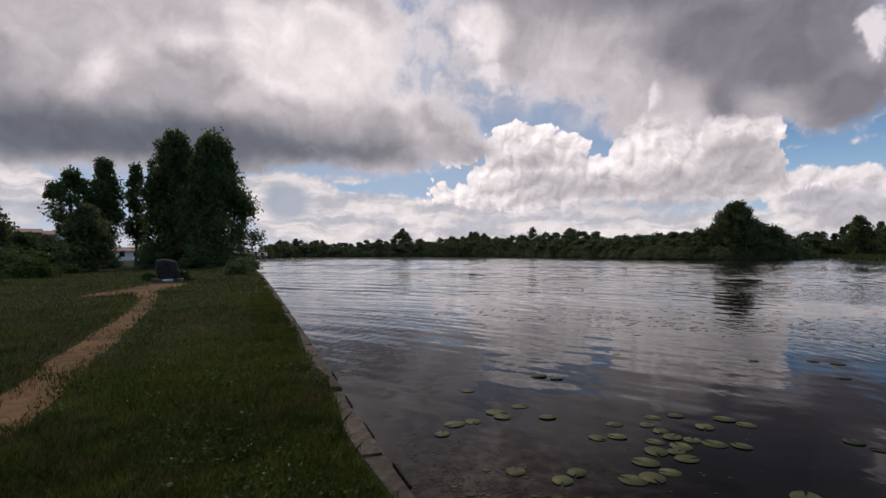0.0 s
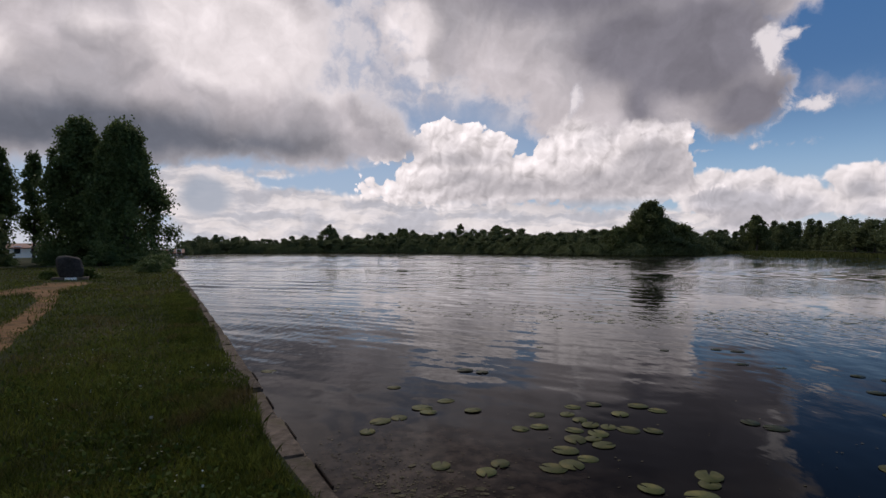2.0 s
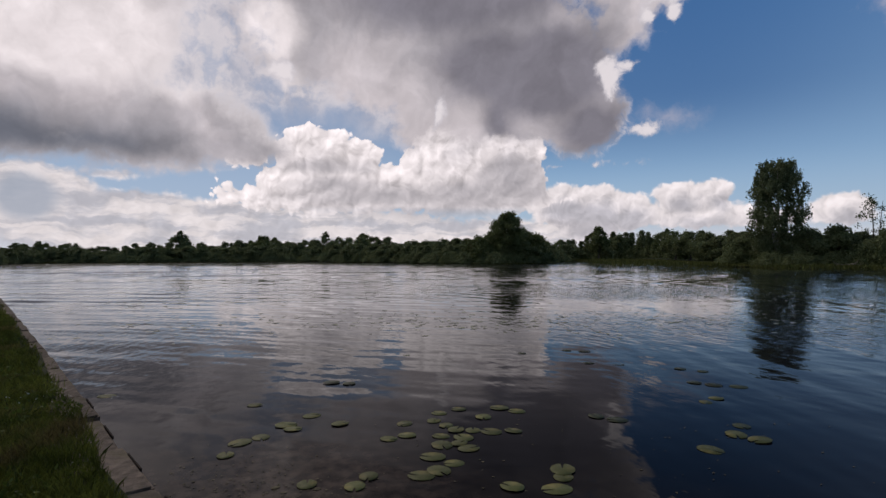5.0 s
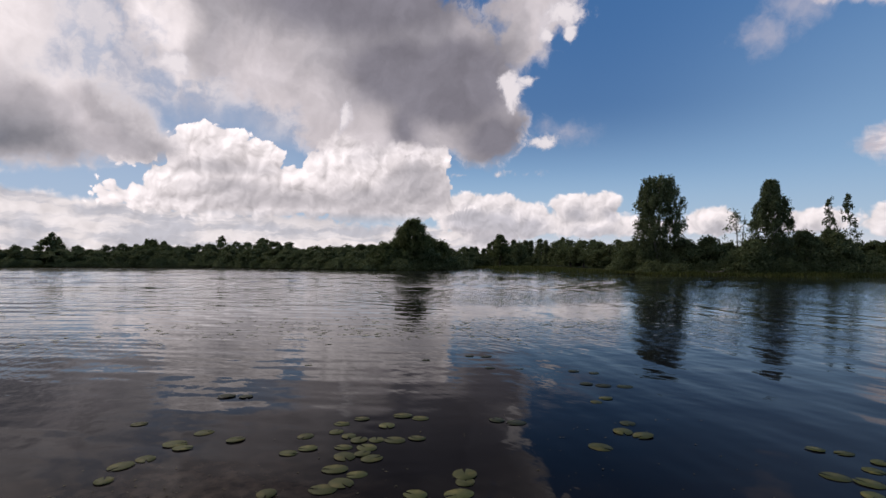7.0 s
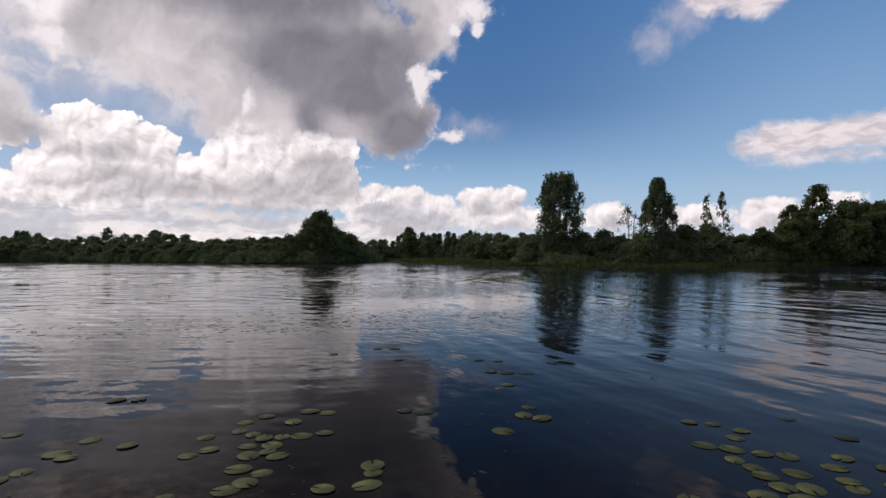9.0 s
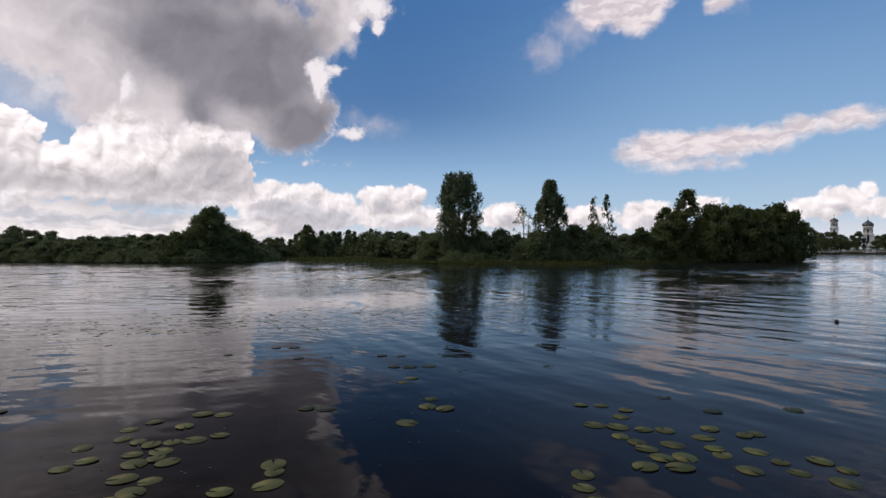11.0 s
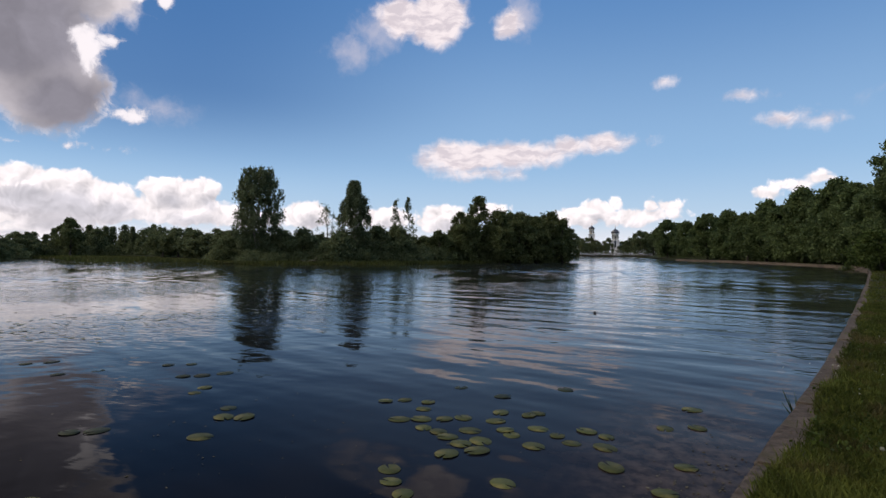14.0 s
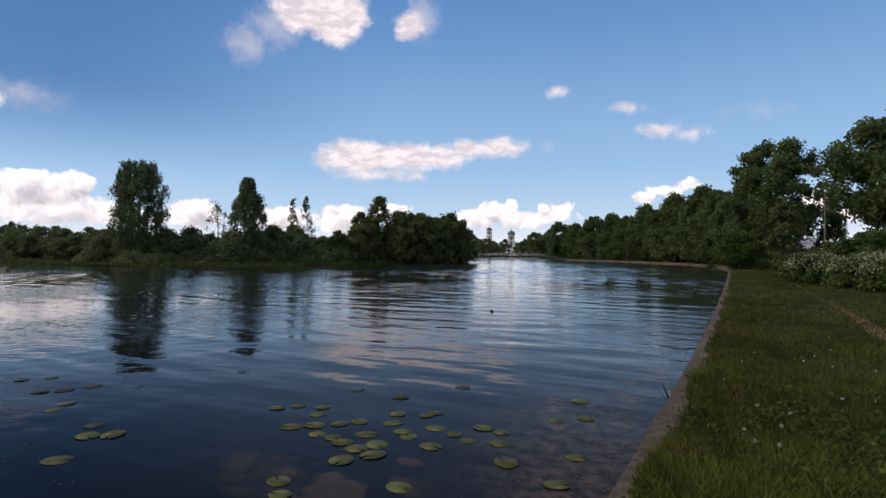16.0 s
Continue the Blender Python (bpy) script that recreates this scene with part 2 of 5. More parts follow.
out = g.mix(g.math("MULTIPLY", g.ramp(field(warped(3.0, 1.5), VEIL, 1.0), 1.8, -1.5, 0.0, 0.95), g.ramp(torn, 0.32, 0.55, 0.55, 1.0)), blue, g.mix(g.ramp(veil, 0.4, 0.6), rgb(0.50, 0.52, 0.59), rgb(0.72, 0.70, 0.72)))
out = g.mix(g.ramp(d_faint, -0.4, 2.0, 0.0, 0.6), out, rgb(0.56, 0.54, 0.60))
out = g.mix(g.ramp(d_wisp, -0.25, 0.85, 0.0, 0.95), out, wisp)
out = g.mix(g.ramp(elev, 4.0, 1.0, 0.0, 0.6), out, rgb(0.78, 0.77, 0.78))
out = g.mix(g.ramp(d_low, -0.15, 0.5, 0.0, 0.97), out, low)
out = g.mix(g.ramp(d_bank, 0.0, 0.4, 0.0, 0.95), out, bank)
out = g.mix(g.math("MULTIPLY", g.ramp(d_puff, 0.0, 0.22), g.ramp(elev, 3.2, 5.2, 0.0, 1.0)), out, puff)
out = g.mix(g.ramp(d_left, -0.4, 1.3), out, left)
out = g.mix(g.ramp(d_right, -0.4, 1.4), out, right)
out = g.mix(g.ramp(d_rags, 0.0, 0.7, 0.0, 0.95), out, rags)
back = g.add("ShaderNodeBackground", [out, 1.0])
g.add("ShaderNodeOutputWorld", [back.outputs[0]])
world.cycles.sampling_method = "MANUAL"
world.cycles.sample_map_resolution = 512

sun_data = bpy.data.lights.new("sun", "SUN")
sun_data.energy, sun_data.angle, sun_data.color = 1.7, radians(10), (1.0, 0.90, 0.76)
sun = new("sun", sun_data)
sun_dir = Vector((math.sin(radians(SUN_AZ)) * math.cos(radians(SUN_EL)), math.cos(radians(SUN_AZ)) * math.cos(radians(SUN_EL)), math.sin(radians(SUN_EL))))
sun.matrix_world = look(sun_dir * 100, (0, 0, 0))


# ---------------------------------------------------------------- materials
def material(name, dark, light, scale=3.0, rough=0.8, detail=5.0, bump=0.0, bump_scale=None, translucent=0.0, random_by=None, spread=0.35, second=None, second_scale=0.05, metallic=0.0, dims="3D", sheen=0.5):
    """Two colours mixed by noise at two scales, with fine relief; varied from piece to piece where asked."""
    m = bpy.data.materials.new(name)
    m.use_nodes = True
    t = m.node_tree
    t.nodes.clear()
    q = Graph(t)
    pos = q.add("ShaderNodeTexCoord").outputs["Object"]
    fine = q.noise(pos, scale, detail, 0.6, dims)
    broad = q.noise(pos, scale * 0.13, 3.0, 0.5, dims)
    fac = q.ramp(q.math("MULTIPLY_ADD", fine, 0.6, q.math("MULTIPLY", broad, 0.5)), 0.36, 0.74)
    col = q.mix(fac, rgb(*dark), rgb(*light))
    if second:
        col = q.mix(q.ramp(q.noise(pos, scale * second_scale, 4.0, 0.6, dims), 0.52, 0.66, 0.0, 0.75), col, rgb(*second))
    if random_by == "island":
        r = q.add("ShaderNodeNewGeometry").outputs["Random Per Island"]
        col = q.mix(1.0, col, q.math("MULTIPLY_ADD", r, 2 * spread, 1 - spread), "MULTIPLY")
    elif random_by == "object":
        r = q.add("ShaderNodeObjectInfo").outputs["Random"]
        col = q.mix(1.0, col, q.math("MULTIPLY_ADD", r, 2 * spread, 1 - spread), "MULTIPLY")
    b = q.add("ShaderNodeBsdfPrincipled", {"Base Color": col, "Roughness": rough, "Metallic": metallic, "Specular IOR Level": sheen})
    if bump:
        h = q.noise(pos, bump_scale or scale * 3, 5.0, 0.6, dims)
        bn = q.add("ShaderNodeBump", {"Strength": 1.0, "Distance": bump, "Height": h})
        t.links.new(bn.outputs[0], b.inputs["Normal"])
    shader = b.outputs[0]
    if translucent:
        tr = q.add("ShaderNodeBsdfTranslucent", {"Color": col})
        shader = q.add("ShaderNodeMixShader", [translucent, shader, tr.outputs[0]]).outputs[0]
    q.add("ShaderNodeOutputMaterial", [shader])
    return m


M_SOIL = material("meadow_soil", (0.010, 0.014, 0.003), (0.026, 0.033, 0.008), 6.0, 0.95, bump=0.03, second=(0.040, 0.032, 0.015), sheen=0.12)
M_BLADE = material("grass_blades", (0.027, 0.039, 0.0068), (0.112, 0.128, 0.0245), 2.6, 0.75, translucent=0.42, random_by="island", spread=0.5, second=(0.105, 0.078, 0.034), second_scale=0.4, sheen=0.12)
M_REED = material("shore_reeds", (0.045, 0.0562, 0.0135), (0.0975, 0.105, 0.0285), 0.3, 0.7, translucent=0.25, random_by="island", spread=0.35, sheen=0.12)
M_DIRT = material("trodden_sand", (0.0731, 0.0426, 0.0192), (0.2021, 0.1107, 0.0496), 5.0, 0.95, bump=0.04, bump_scale=9.0, second=(0.07, 0.06, 0.022), sheen=0.12)
M_CONCRETE = material("weathered_concrete", (0.050, 0.040, 0.030), (0.160, 0.124, 0.096), 9.0, 0.95, bump=0.03, bump_scale=16.0, second=(0.05, 0.045, 0.022), second_scale=0.25, random_by="object", spread=0.22, sheen=0.15)
M_GRANITE = material("dark_granite", (0.020, 0.018, 0.016), (0.056, 0.050, 0.045), 9.0, 0.9, bump=0.02, bump_scale=14.0, sheen=0.15)
M_BARK = material("tree_bark", (0.030, 0.024, 0.018), (0.085, 0.070, 0.055), 5.0, 0.95, bump=0.02)
M_BIRCH = material("birch_bark", (0.10, 0.09, 0.08), (0.42, 0.40, 0.37), 2.0, 0.85)
M_LEAF = material("tree_leaves", (0.0594, 0.0763, 0.028), (0.1385, 0.1618, 0.0629), 0.5, 0.6, translucent=0.4, random_by="island", spread=0.28, sheen=0.12)
M_LEAF_DARK = material("willow_leaves", (0.0533, 0.0786, 0.0291), (0.1254, 0.1663, 0.0582), 0.5, 0.6, translucent=0.4, random_by="island", spread=0.28, sheen=0.12)
M_LEAF_BIRCH = material("birch_leaves", (0.0616, 0.0845, 0.0406), (0.148, 0.1767, 0.0871), 0.5, 0.55, translucent=0.4, random_by="island", spread=0.28, sheen=0.12)
M_LEAF_BRIGHT = material("shrub_leaves", (0.040, 0.062, 0.015), (0.095, 0.130, 0.033), 0.7, 0.6, translucent=0.4, random_by="island", spread=0.28, sheen=0.12)
# distant foliage: the haze of distance is mixed into a paler leaf colour
M_LEAF_HAZED = material("hazed_far_leaves", (0.0724, 0.094, 0.0397), (0.1769, 0.2029, 0.0966), 0.12, 0.7, translucent=0.4, random_by="island", spread=0.28, sheen=0.12)
M_BLOSSOM = material("cream_blossom", (0.18, 0.20, 0.11), (0.31, 0.32, 0.20), 8.0, 0.8, random_by="island", spread=0.2)
M_PAD = material("lily_pad", (0.040, 0.045, 0.013), (0.078, 0.082, 0.025), 7.0, 0.6, random_by="object", spread=0.28, second=(0.13, 0.11, 0.035), sheen=0.12)
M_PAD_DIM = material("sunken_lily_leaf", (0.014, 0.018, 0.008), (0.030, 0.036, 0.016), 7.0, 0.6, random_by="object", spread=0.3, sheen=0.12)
M_WEED = material("weed_leaves", (0.030, 0.046, 0.008), (0.066, 0.088, 0.016), 3.0, 0.7, translucent=0.3, random_by="island", spread=0.4, sheen=0.12)
# near-black, stands for the shadow line on the quay's outer edge
M_EDGE_SHADE = material("edge_shade", (0.010, 0.008, 0.007), (0.030, 0.020, 0.015), 9.0, 0.9, bump=0.004, sheen=0.08)
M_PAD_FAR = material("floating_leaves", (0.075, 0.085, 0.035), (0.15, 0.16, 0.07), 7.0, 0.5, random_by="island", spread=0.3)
M_SCUM = material("floating_scum", (0.035, 0.030, 0.016), (0.095, 0.082, 0.048), 6.0, 0.8, random_by="island", spread=0.4, sheen=0.12)
M_PLASTER = material("white_plaster", (0.70, 0.68, 0.62), (0.85, 0.82, 0.75), 1.0, 0.85)
M_GLASS_DARK = material("dark_opening", (0.012, 0.013, 0.015), (0.03, 0.032, 0.036), 2.0, 0.25)
M_ROOF = material("red_roof_sheet", (0.12, 0.045, 0.030), (0.22, 0.085, 0.055), 2.0, 0.7)
M_ROOF_GREY = material("grey_roof_sheet", (0.16, 0.16, 0.17), (0.33, 0.33, 0.34), 2.0, 0.6)
M_BROWN = material("brown_brick_wall", (0.10, 0.060, 0.042), (0.19, 0.12, 0.085), 3.0, 0.85)
M_DOME = material("dark_dome_metal", (0.05, 0.052, 0.055), (0.13, 0.13, 0.135), 1.0, 0.45, metallic=0.6)
M_GOLD = material("gilded_metal", (0.55, 0.38, 0.12), (0.8, 0.58, 0.22), 2.0, 0.35, metallic=1.0)
M_WOOD = material("grey_weathered_wood", (0.07, 0.058, 0.045), (0.21, 0.18, 0.145), 6.0, 0.85, bump=0.01)
M_STEEL = material("painted_steel", (0.22, 0.22, 0.22), (0.38, 0.38, 0.37), 4.0, 0.5)
M_DAISY = material("small_flowers", (0.27, 0.27, 0.2025), (0.375, 0.375, 0.3), 6.0, 0.8)
M_WHITE = material("white_paint", (0.66, 0.66, 0.65), (0.8, 0.8, 0.79), 6.0, 0.5)

# water: dark and smooth; the waves are in its mesh, the finest ripples in its relief
M_WATER = bpy.data.materials.new("lake_water")
M_WATER.use_nodes = True
wn = M_WATER.node_tree
wn.nodes.clear()
g = Graph(wn)
pos = g.add("ShaderNodeTexCoord").outputs["Object"]
away = g.vec("DISTANCE", pos, (1.5, 1.0, 0.0))
gusts = g.ramp(g.noise(pos, 0.07, 3.0, 0.5), 0.38, 0.62, 0.25, 1.0)
stretch = g.add("ShaderNodeMapping", {"Vector": pos, "Rotation": (0, 0, radians(-25)), "Scale": (1.5, 0.55, 1.0)}).outputs[0]
fine_ripple = g.math("MULTIPLY_ADD", g.noise(stretch, 3.2, 2.0, 0.5), 0.015, g.math("MULTIPLY", g.noise(pos, 9.0, 2.0, 0.5), 0.0016))
high = g.math("MULTIPLY", fine_ripple, g.math("MULTIPLY", g.ramp(away, 5.0, 16.0, 0.10, 1.0), gusts))
high = g.math("MULTIPLY_ADD", g.noise(pos, 0.9, 2.0, 0.5), g.ramp(away, 30.0, 6.0, 0.0, 0.012), high)
bump = g.add("ShaderNodeBump", {"Strength": 1.0, "Distance": 1.0, "Height": high})
murk_and_sheen = g.mix(g.ramp(g.noise(pos, 0.5, 4.0, 0.6), 0.4, 0.7), rgb(0.0025, 0.0025, 0.0035), rgb(0.006, 0.005, 0.005))
sep_pos = g.add("ShaderNodeSeparateXYZ", [pos]).outputs
# bluish tint to the right stands in for a stronger sky reflection
murk_and_sheen = g.mix(g.ramp(g.math("SUBTRACT", sep_pos[0], sep_pos[1]), 0.0, 5.0, 0.0, 0.9), murk_and_sheen, rgb(0.011, 0.012, 0.017))
# the stony bed shows through the shallow water at the foot of the quay
shallow = g.math("MINIMUM", g.vec("DISTANCE", g.vec("MULTIPLY", pos, (1.0, 0.55, 0.0)), (0.25, 2.2, 0.0)), g.vec("DISTANCE", g.vec("MULTIPLY", pos, (0.45, 1.3, 0.0)), (2.25, -1.0, 0.0)))
shallow = g.math("MULTIPLY_ADD", g.math("SUBTRACT", g.noise(pos, 1.6, 4.0, 0.6), 0.5), 1.2, shallow)
stones = g.mix(g.ramp(g.noise(pos, 6.0, 4.0, 0.6), 0.30, 0.75), rgb(0.022, 0.016, 0.012), rgb(0.085, 0.062, 0.046))
murk_and_sheen = g.mix(g.ramp(shallow, 2.4, 0.3, 0.0, 0.75), murk_and_sheen, stones)
depth = g.add("ShaderNodeBsdfDiffuse", {"Color": murk_and_sheen})
mirror = g.add("ShaderNodeBsdfGlossy", {"Color": rgb(1, 1, 1), "Roughness": g.ramp(away, 30.0, 110.0, 0.02, 0.10), "Normal": bump.outputs[0]})
gloss = g.add("ShaderNodeFresnel", {"IOR": 1.333, "Normal": bump.outputs[0]}).outputs[0]
calm = g.add("ShaderNodeFresnel", {"IOR": 1.333}).outputs[0]
gloss = g.math("MULTIPLY_ADD", gloss, 0.4, g.math("MULTIPLY", calm, 0.6))
gloss = g.math("MULTIPLY", g.math("POWER", gloss, 1.72), 1.48, clamp=True)
wb = g.add("ShaderNodeMixShader", [gloss, depth.outputs[0], mirror.outputs[0]])
g.add("ShaderNodeOutputMaterial", [wb.outputs[0]])


# ---------------------------------------------------------------- mesh helpers
rng = np.random.default_rng(7)


def mesh_from(name, verts, faces, mat, smooth=False):
    """A mesh from an array of points and an array of faces that all have the same number of corners."""
    verts, faces = np.asarray(verts, dtype=np.float32), np.asarray(faces, dtype=np.int32)
    me = bpy.data.meshes.new(name)
    n, k = faces.shape
    me.vertices.add(len(verts))
    me.vertices.foreach_set("co", verts.ravel())
    me.loops.add(n * k)
    me.loops.foreach_set("vertex_index", faces.ravel())
    me.polygons.add(n)
    me.polygons.foreach_set("loop_start", np.arange(0, n * k, k, dtype=np.int32))
    me.polygons.foreach_set("use_smooth", np.full(n, smooth))
    me.update(calc_edges=True)
    me.validate()
    me.materials.append(mat)
    return me


def part(name, data, material_=None, parent=None, label=""):
    """Links a mesh or a bmesh as one mesh object, under a thing where one is given."""
    if isinstance(data, bmesh.types.BMesh):
        me = bpy.data.meshes.new(name)
        data.to_mesh(me)
        data.free()
        me.materials.append(material_)
        data = me
    ob = new(name, data)
    if parent is not None:
        ob.parent = parent
    if label:
        ob["label"] = label
    return ob


def thing(name, label, category, group="", kind="", at=None):
    ob = new(name)
    ob.empty_display_size = 0.2
    if at is not None:
        ob.matrix_basis = at
    return tagged(ob, label, category, group, kind)


def box(bm, sx, sy, sz, x=0, y=0, z=0, bevel=0.0, rz=0.0):
    """A box of that size with its middle at x, y and its foot at z."""
    made = bmesh.ops.create_cube(bm, size=1.0, matrix=pose(x, y, z + sz / 2, 0, 0, rz) @ Matrix.Diagonal((sx, sy, sz, 1)))
    if bevel:
        edges = list({e for v in made["verts"] for e in v.link_edges})
        bmesh.ops.bevel(bm, geom=edges, offset=bevel, segments=2, affect="EDGES", profile=0.5)
    return made


def tube(points, radii, sides=7):
    """Points and quads of a tapered tube along some points."""
    points = np.asarray(points, dtype=float)
    n = len(points)
    tang = np.gradient(points, axis=0)
    tang /= np.linalg.norm(tang, axis=1)[:, None] + 1e-9
    ref = np.where(np.abs(tang[:, 2:3]) > 0.9, np.array([[1.0, 0, 0]]), np.array([[0, 0, 1.0]]))
    u = np.cross(tang, ref)
    u /= np.linalg.norm(u, axis=1)[:, None] + 1e-9
    v = np.cross(tang, u)
    a = np.arange(sides) * 2 * np.pi / sides
    ring = np.cos(a)[None, :, None] * u[:, None, :] + np.sin(a)[None, :, None] * v[:, None, :]
    verts = (points[:, None, :] + ring * np.asarray(radii)[:, None, None]).reshape(-1, 3)
    i, j = np.meshgrid(np.arange(n - 1), np.arange(sides), indexing="ij")
    faces = np.stack([i * sides + j, i * sides + (j + 1) % sides, (i + 1) * sides + (j + 1) % sides, (i + 1) * sides + j], -1).reshape(-1, 4)
    return verts, faces


def leaf_quads(centres, size, droop=0.0, slim=0.55):
    """Pointed leaf sprays, one four-cornered face each, turned at random."""
    n = len(centres)
    u = rng.normal(size=(n, 3))
    u[:, 2] = u[:, 2] * (1 - 0.5 * droop) - droop * 1.2
    u /= np.linalg.norm(u, axis=1)[:, None]
    v = np.cross(u, rng.normal(size=(n, 3)))
    v /= np.linalg.norm(v, axis=1)[:, None]
    s = size * rng.uniform(0.6, 1.35, (n, 1))
    verts = np.stack([centres - u * s * 0.5, centres + v * s * slim * 0.5, centres + u * s * 0.5, centres - v * s * slim * 0.5], 1).reshape(-1, 3)
    return verts, np.arange(4 * n).reshape(n, 4)


# ---------------------------------------------------------------- shore
MIDDLE = np.array([40.0, 0.0])
WALL_LEFT = [(-26, 75), (-20, 58), (-13.2, 40), (-7.61, 24.62), (-4.96, 17.18), (-2.82, 11.16), (-1.66, 7.86), (-0.67, 5.0), (-0.15, 3.6), (0.47, 2.1)]
WALL_RIGHT = [(1.15, 1.0), (2.2, 0.15), (3.73, -0.5), (6.25, -1.5), (8.81, -2.5), (13.67, -4.34), (23.74, -8.07), (42.46, -14.9), (64.0, -22.6), (82.0, -28.5), (93, -30.8), (107.6, -31.2), (149.3, -26.4), (192.6, -15.3)]
SHORE_EAST = [(260, -10), (350, -5), (358, 30), (240, 21), (170, 17), (131, 16), (117, 19), (110, 23.5), (96, 31), (84, 36.5), (76.5, 44), (72, 53)]
SHORE_NORTH = [(79, 68), (93, 90), (110, 112), (117, 138), (98, 142), (80, 128), (66, 112), (56, 113), (50, 131), (43, 159), (28, 192), (2, 208), (-30, 216), (-64, 215), (-66, 190), (-45, 115)]
OUTLINE = WALL_LEFT + WALL_RIGHT + SHORE_EAST + SHORE_NORTH


def smooth_loop(keys, steps):
    """A closed curve through the points."""
    k = np.array(keys, dtype=float)
    n, pts, where = len(k), [], []
    for i in range(n):
        p0, p1, p2, p3 = k[i - 1], k[i], k[(i + 1) % n], k[(i + 2) % n]
        # centripetal spacing keeps uneven keys free of loops
        d1, d2, d3 = (max(np.linalg.norm(b - a), 1e-6) ** 0.5 for a, b in ((p0, p1), (p1, p2), (p2, p3)))
        m1 = (p1 - p0) / d1 - (p2 - p0) / (d1 + d2) + (p2 - p1) / d2
        m2 = (p2 - p1) / d2 - (p3 - p1) / (d2 + d3) + (p3 - p2) / d3
        m1, m2 = m1 * d2, m2 * d2
        s = int(np.clip(np.linalg.norm(p2 - p1) / steps, 2, 30))
        for j in range(s):
            t = j / s
            pts.append((2 * t**3 - 3 * t**2 + 1) * p1 + (t**3 - 2 * t**2 + t) * m1 + (-2 * t**3 + 3 * t**2) * p2 + (t**3 - t**2) * m2)
            where.append(i + t)
    return np.array(pts), np.array(where)


SHORE, OUTLINE_AT = smooth_loop(OUTLINE, 1.6)
n_wall = len(WALL_LEFT) + len(WALL_RIGHT)
WALLED = (OUTLINE_AT <= n_wall - 1).astype(float)
ahead = np.roll(SHORE, -1, 0) - np.roll(SHORE, 1, 0)
ahead /= np.linalg.norm(ahead, axis=1)[:, None]
NORMAL = np.stack([ahead[:, 1], -ahead[:, 0]], 1)
RADIAL = SHORE - np.where(WALLED[:, None] > 0.5, np.array([[40.0, 40.0]]), MIDDLE[None])
RADIAL /= np.linalg.norm(RADIAL, axis=1)[:, None]
NORMAL *= np.sign((NORMAL * RADIAL).sum(1))[:, None]
TURF = 0.23 + 0.08 * np.sin(np.arange(len(SHORE)) * 2.3) - 0.05 * (SHORE[:, 1] > 4)


def land_height(off, walled):
    natural = np.interp(off, [-3, 0.3, 1, 4, 10, 40, 200, 3500], [-0.8, 0.03, 0.12, 0.34, 0.5, 0.7, 1.2, 3])
    quay = np.interp(off, [0.1, 0.11, 0.7, 1.2, 25, 200, 3500], [-0.6, 0.484, 0.468, 0.45, 0.45, 0.9, 3])
    return walled * quay + (1 - walled) * natural


def shore_side(x, y):
    """Distance of a point from the shore, positive on land."""
    p = np.array([x, y], dtype=float)
    d = np.linalg.norm(SHORE - p, axis=1)
    i = int(d.argmin())
    return float(d[i] * np.sign(((p - SHORE[i]) * NORMAL[i]).sum())), i


def ground_z(x, y):
    off, i = shore_side(x, y)
    return float(land_height(max(off, 0.3), WALLED[i]))


# the ground: one sheet from the lake's edge out to the horizon
OFFS = [0.1, 0.3, 0.7, 1.2, 2, 3.2, 5, 8, 12, 18, 26, 40, 65, 110, 200, 450, 1200, 3500]
rings = []
for k, off in enumerate(OFFS):
    o = np.where(WALLED > 0.5, (0.1, TURF)[k] if k < 2 else off, -3.0 if k == 0 else off)
    across = np.where((WALLED > 0.5) & (k == 0), TURF + 0.03, o)
    b = np.clip((off - 0.5) / 5, 0, 1)
    way = NORMAL * (1 - b) + RADIAL * b
    way /= np.linalg.norm(way, axis=1)[:, None]
    xy = SHORE + way * across[:, None]
    rings.append(np.column_stack([xy, land_height(o, WALLED)]))
n = len(SHORE)
i, j = np.meshgrid(np.arange(len(OFFS) - 1), np.arange(n), indexing="ij")
faces = np.stack([i * n + j, (i + 1) * n + j, (i + 1) * n + (j + 1) % n, i * n + (j + 1) % n], -1).reshape(-1, 4)
ground = part("ground", mesh_from("ground", np.concatenate(rings), faces, M_SOIL, True))
tagged(ground, "flat green meadow land around the lake", "ground", kind="structure")


